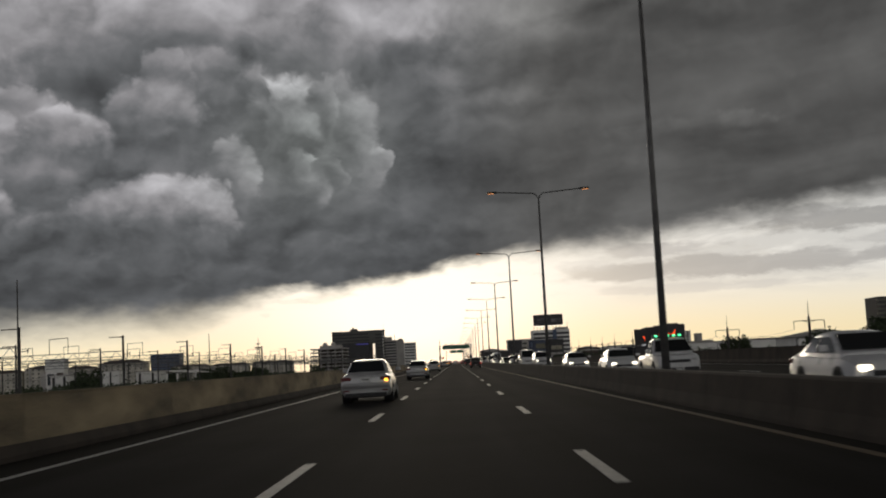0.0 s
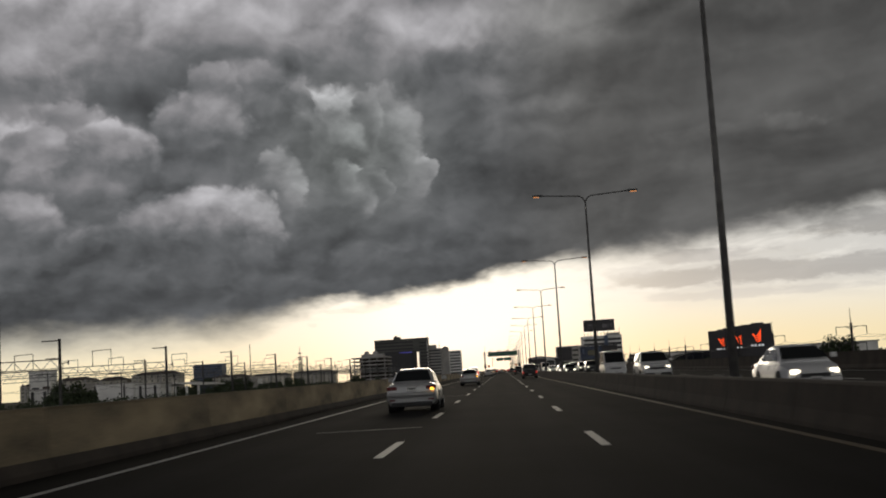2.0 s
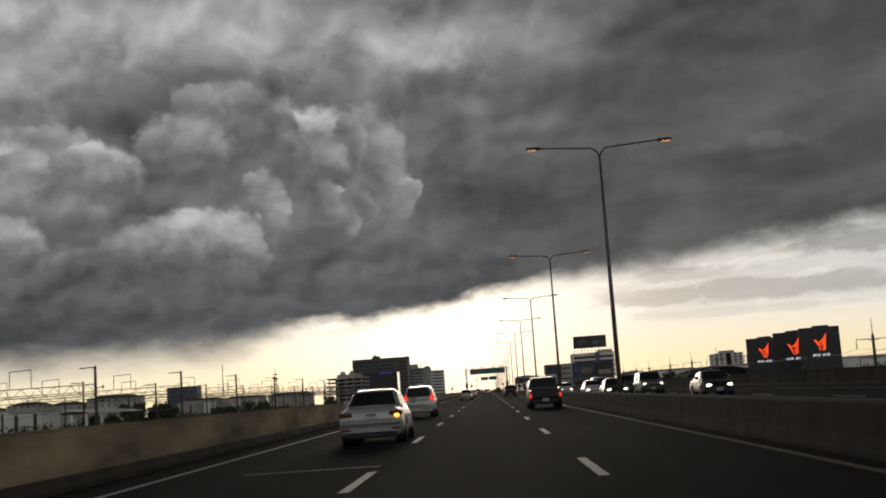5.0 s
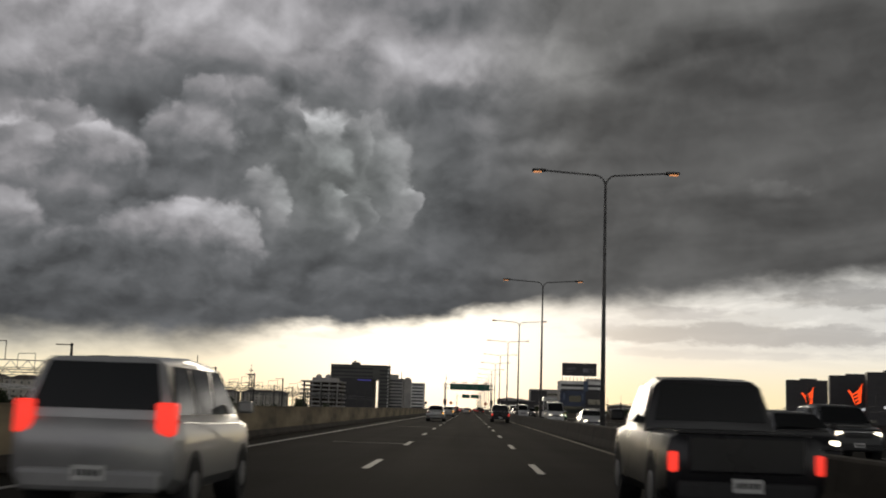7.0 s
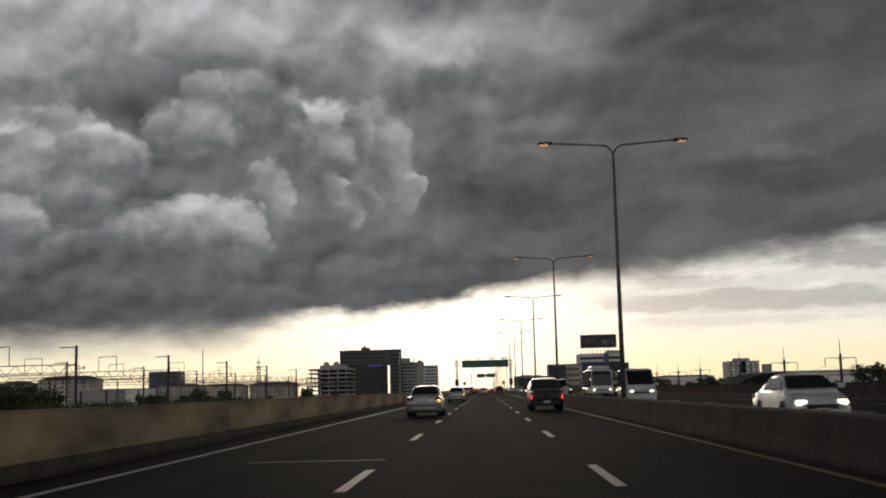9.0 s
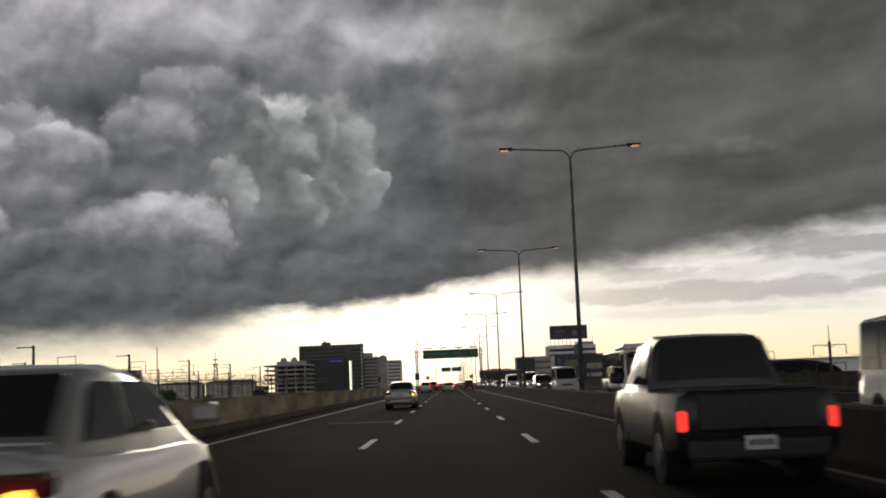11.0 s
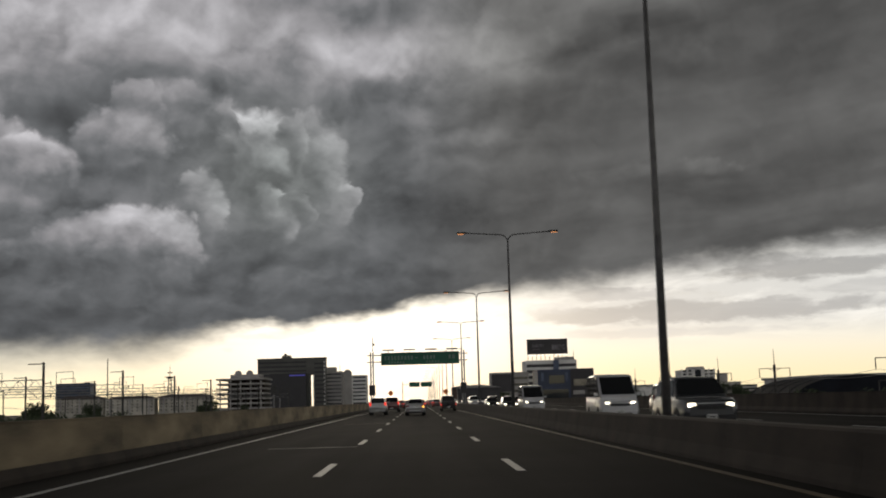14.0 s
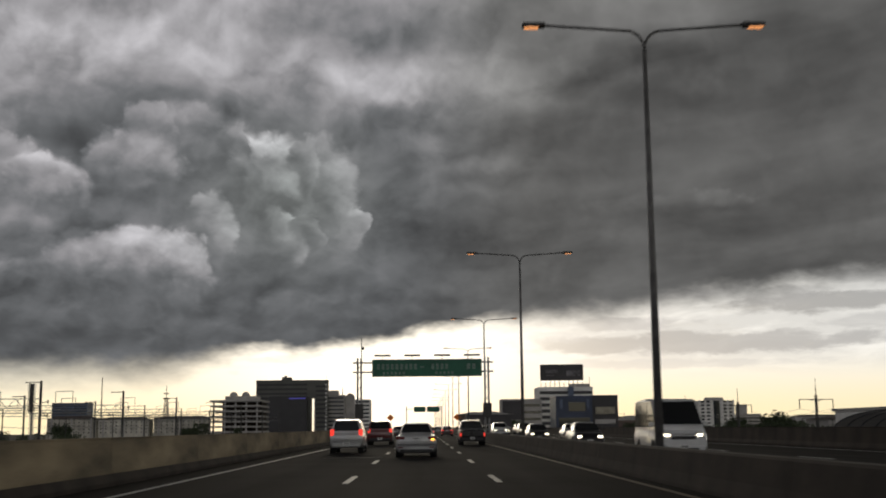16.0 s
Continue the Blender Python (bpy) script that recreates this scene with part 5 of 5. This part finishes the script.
        hz = {"sedan": 0.64, "minivan": 0.72, "suv": 0.84, "pickup": 0.82, "van": 0.86, "bus": 0.78}[kind]
        bm = bmesh.new()
        box(bm, s * (hw * 0.8 - 0.14), e - 0.12, hz - 0.07, 0.27, 0.24, 0.14 if kind != "bus" else 0.2, 0.04)
        part("headlamp", bm, head, car)
        if kind == "sedan" and signal and s > 0:
            bm = bmesh.new()
            box(bm, hw * 0.80, -e + 0.03, 0.70, 0.12, 0.14, 0.08, 0.02)
            part("turn_signal", bm, TURN_ON, car, "lit amber turn signal")
    # bumpers, grille, plates
    for sign, nm in ((-1, "rear_bumper"), (1, "front_bumper")):
        bm = bmesh.new()
        box(bm, 0, sign * (e - 0.03), low + 0.02, W * 0.86, 0.16, 0.24, 0.06)
        part(nm, bm, TRIM if kind in ("pickup", "suv") else body_mt, car)
        bm = bmesh.new()
        pz = 0.70 if (sign < 0 and kind == "sedan") else low + 0.14
        py = e + 0.005 if (sign > 0 or kind != "sedan") else e - 0.03
        box(bm, 0, sign * (py + 0.05), pz, 0.34, 0.02, 0.15)
        plate = part("number_plate", bm, PLATE, car)
        for k in range(5):
            bm = bmesh.new()
            box(bm, -0.11 + 0.055 * k, sign * (py + 0.063), pz + 0.045, 0.034, 0.006, 0.065)
            part("plate_bar", bm, TRIM, plate)
    bm = bmesh.new()
    box(bm, 0, e - 0.06, front_z - 0.30, W * 0.5, 0.14, 0.13, 0.03)
    part("grille", bm, TRIM, car)
    bm = bmesh.new()
    box(bm, 0, e + 0.0, low + 0.05, W * 0.6, 0.14, 0.12, 0.03)
    part("air_intake", bm, TRIM, car)
    if kind == "sedan":
        bm = bmesh.new()
        box(bm, 0, -e + 0.0, 0.50, W * 0.93, 0.14, 0.16, 0.06)
        part("bumper_bulge", bm, body_mt, car)
        bm = bmesh.new()
        box(bm, 0, -e + 0.055, 0.665, W * 0.62, 0.05, 0.012)
        part("boot_gap", bm, TRIM, car)
        for s in (-1, 1):
            bm = bmesh.new()
            box(bm, s * 0.66, -e - 0.075, 0.38, 0.2, 0.03, 0.05, 0.01)
            part("reflector", bm, tail, car)
    if kind in ("van", "minivan", "suv"):
        bm = bmesh.new()
        box(bm, 0, e - 0.02, front_z - 0.13, W * 0.55, 0.1, 0.05, 0.015)
        part("grille_bar", bm, RIM, car)
    if kind == "sedan":
        bm = bmesh.new()
        box(bm, 0, -e + 0.02, low - 0.03, W * 0.8, 0.3, 0.16, 0.04)
        part("rear_skirt", bm, TRIM, car)
        bm = bmesh.new()
        box(bm, 0, -e + 0.02, rear_z - 0.11, 0.7, 0.06, 0.03, 0.01)
        part("boot_trim", bm, RIM, car, "thin chrome strip")
    if kind == "pickup":
        bm = bmesh.new()
        box(bm, 0, -1.62, belt - 0.02, W * 0.82, 1.75, 0.03)
        part("bed_cover", bm, TRIM, car)
        bm = bmesh.new()
        box(bm, 0, -e + 0.02, 0.60, W * 0.72, 0.1, 0.42, 0.03)
        part("tailgate", bm, body_mt, car)
    if kind == "bus":
        bm = bmesh.new()
        box(bm, 0, 2.2, H - 0.02, 2.0, 4.2, 0.40, 0.16)
        part("air_unit", bm, body_mt, car)
        bm = bmesh.new()
        box(bm, 0, e - 0.1, H - 0.42, 1.7, 0.2, 0.24, 0.03)
        part("destination_board", bm, TRIM, car)
    return car


SED = "silver four-door sedan with dark tinted glass, seen in its lane"
fwd = 0
rev = 180
silver_sedan = vehicle("sedan", -2.9, 42.0, fwd, SILVER, SED, tail=TAIL_OFF, head=HEAD_OFF, signal=True)
for x, y in ((-2.9, 93), (-2.9, 159), (-2.8, 285), (-2.7, 342.6), (-0.3, 455)):
    copy_thing(silver_sedan, pose(x, y, 0.006))
silver_van = vehicle("minivan", -3.9, 464, fwd, SILVER, "silver minivan with red tail lamps lit", head=HEAD_OFF)
copy_thing(silver_van, pose(-3.5, 190, 0.006))
dark_suv = vehicle("suv", -3.2, 490, fwd, MAROON, "dark maroon SUV with red tail lamps lit", head=HEAD_OFF)
pickup_dark = vehicle("pickup", 3.4, 192, fwd, BLACK, "black pickup truck with tall red tail lamps lit", head=HEAD_OFF, category="pickup truck")
for y in (292, 486):
    copy_thing(pickup_dark, pose(3.4, y, 0.006))
dark_car = vehicle("sedan", 0.2, 520, fwd, CHARCOAL, "dark grey sedan with red tail lamps lit", head=HEAD_OFF)
for x, y in ((-3.4, 560), (3.4, 575), (0.1, 620), (-3.5, 650), (3.5, 680), (0.0, 720), (-3.4, 760), (3.4, 800)):
    copy_thing(dark_car if (x + y) % 3 > 1 else silver_van, pose(x, y, 0.006))

NEAR, MID, FARTHEST = 9.3, 12.8, 16.3        # lanes of the opposite carriageway
white_sedan = vehicle("sedan", NEAR, 27, rev, WHITE, "white sedan with bright headlamps on the opposite carriageway", tail=TAIL_OFF)
for x, y in ((NEAR, 65), (NEAR, 88), (NEAR, 226), (NEAR, 262), (MID, 588), (NEAR, 650)):
    copy_thing(white_sedan, pose(x, y, 0.006, 0, 0, rev))
police = vehicle("pickup", NEAR, 50, rev, WHITE, "white patrol pickup with a green light bar on its roof", tail=TAIL_OFF, category="pickup truck", head=HEAD_OFF)
bm = bmesh.new()
box(bm, 0, 0.15, 1.77, 1.3, 0.3, 0.12, 0.03)
bar = part("light_bar", bm, TRIM, police)
for k in range(5):
    bm = bmesh.new()
    box(bm, -0.5 + 0.25 * k, 0.15, 1.80, 0.12, 0.34, 0.09, 0.02)
    part("beacon", bm, BEACON_GREEN, bar, "lit green beacon")
white_suv = vehicle("suv", MID, 256, rev, WHITE, "pale SUV with bright headlamps on the opposite carriageway", tail=TAIL_OFF)
for x, y in ((NEAR, 122), (NEAR, 545), (MID, 632)):
    copy_thing(white_suv, pose(x, y, 0.006, 0, 0, rev))
white_van = vehicle("van", NEAR, 147, rev, WHITE, "white high-roof passenger van on the opposite carriageway", tail=TAIL_OFF, category="van", head=HEAD_OFF)
copy_thing(white_van, pose(NEAR, 369.5, 0.006, 0, 0, rev))
lit_van = vehicle("van", NEAR, 298, rev, WHITE, "white high-roof van with its headlamps lit", tail=TAIL_OFF, category="van")
for y in (407.5, 447):
    copy_thing(lit_van, pose(NEAR, y, 0.006, 0, 0, rev))
black_sedan = vehicle("sedan", MID, 191, rev, BLACK, "black sedan with yellowish headlamps on the opposite carriageway", tail=TAIL_OFF)
for x, y in ((NEAR, 209), (NEAR, 470), (MID, 503), (NEAR, 498), (NEAR, 580)):
    copy_thing(black_sedan, pose(x, y, 0.006, 0, 0, rev))
dark_pick = vehicle("pickup", MID, 232, rev, CHARCOAL, "dark pickup with bright headlamps on the opposite carriageway", tail=TAIL_OFF, category="pickup truck")
for x, y in ((MID, 550), (FARTHEST, 600)):
    copy_thing(dark_pick, pose(x, y, 0.006, 0, 0, rev))
vehicle("sedan", FARTHEST, 376, rev, TAXI_GREEN, "green and yellow taxi sedan on the opposite carriageway", tail=TAIL_OFF, roof_mt=TAXI_YELLOW, category="taxi")
vehicle("bus", MID, 358, rev, WHITE, "white city bus with a dark windscreen on the opposite carriageway", tail=TAIL_OFF, category="bus")
dark_lit_suv = vehicle("suv", MID, 409, rev, CHARCOAL, "dark grey SUV with bright headlamps on the opposite carriageway", tail=TAIL_OFF)
for x, y in ((MID, 216), (NEAR, 391)):
    copy_thing(dark_lit_suv, pose(x, y, 0.006, 0, 0, rev))
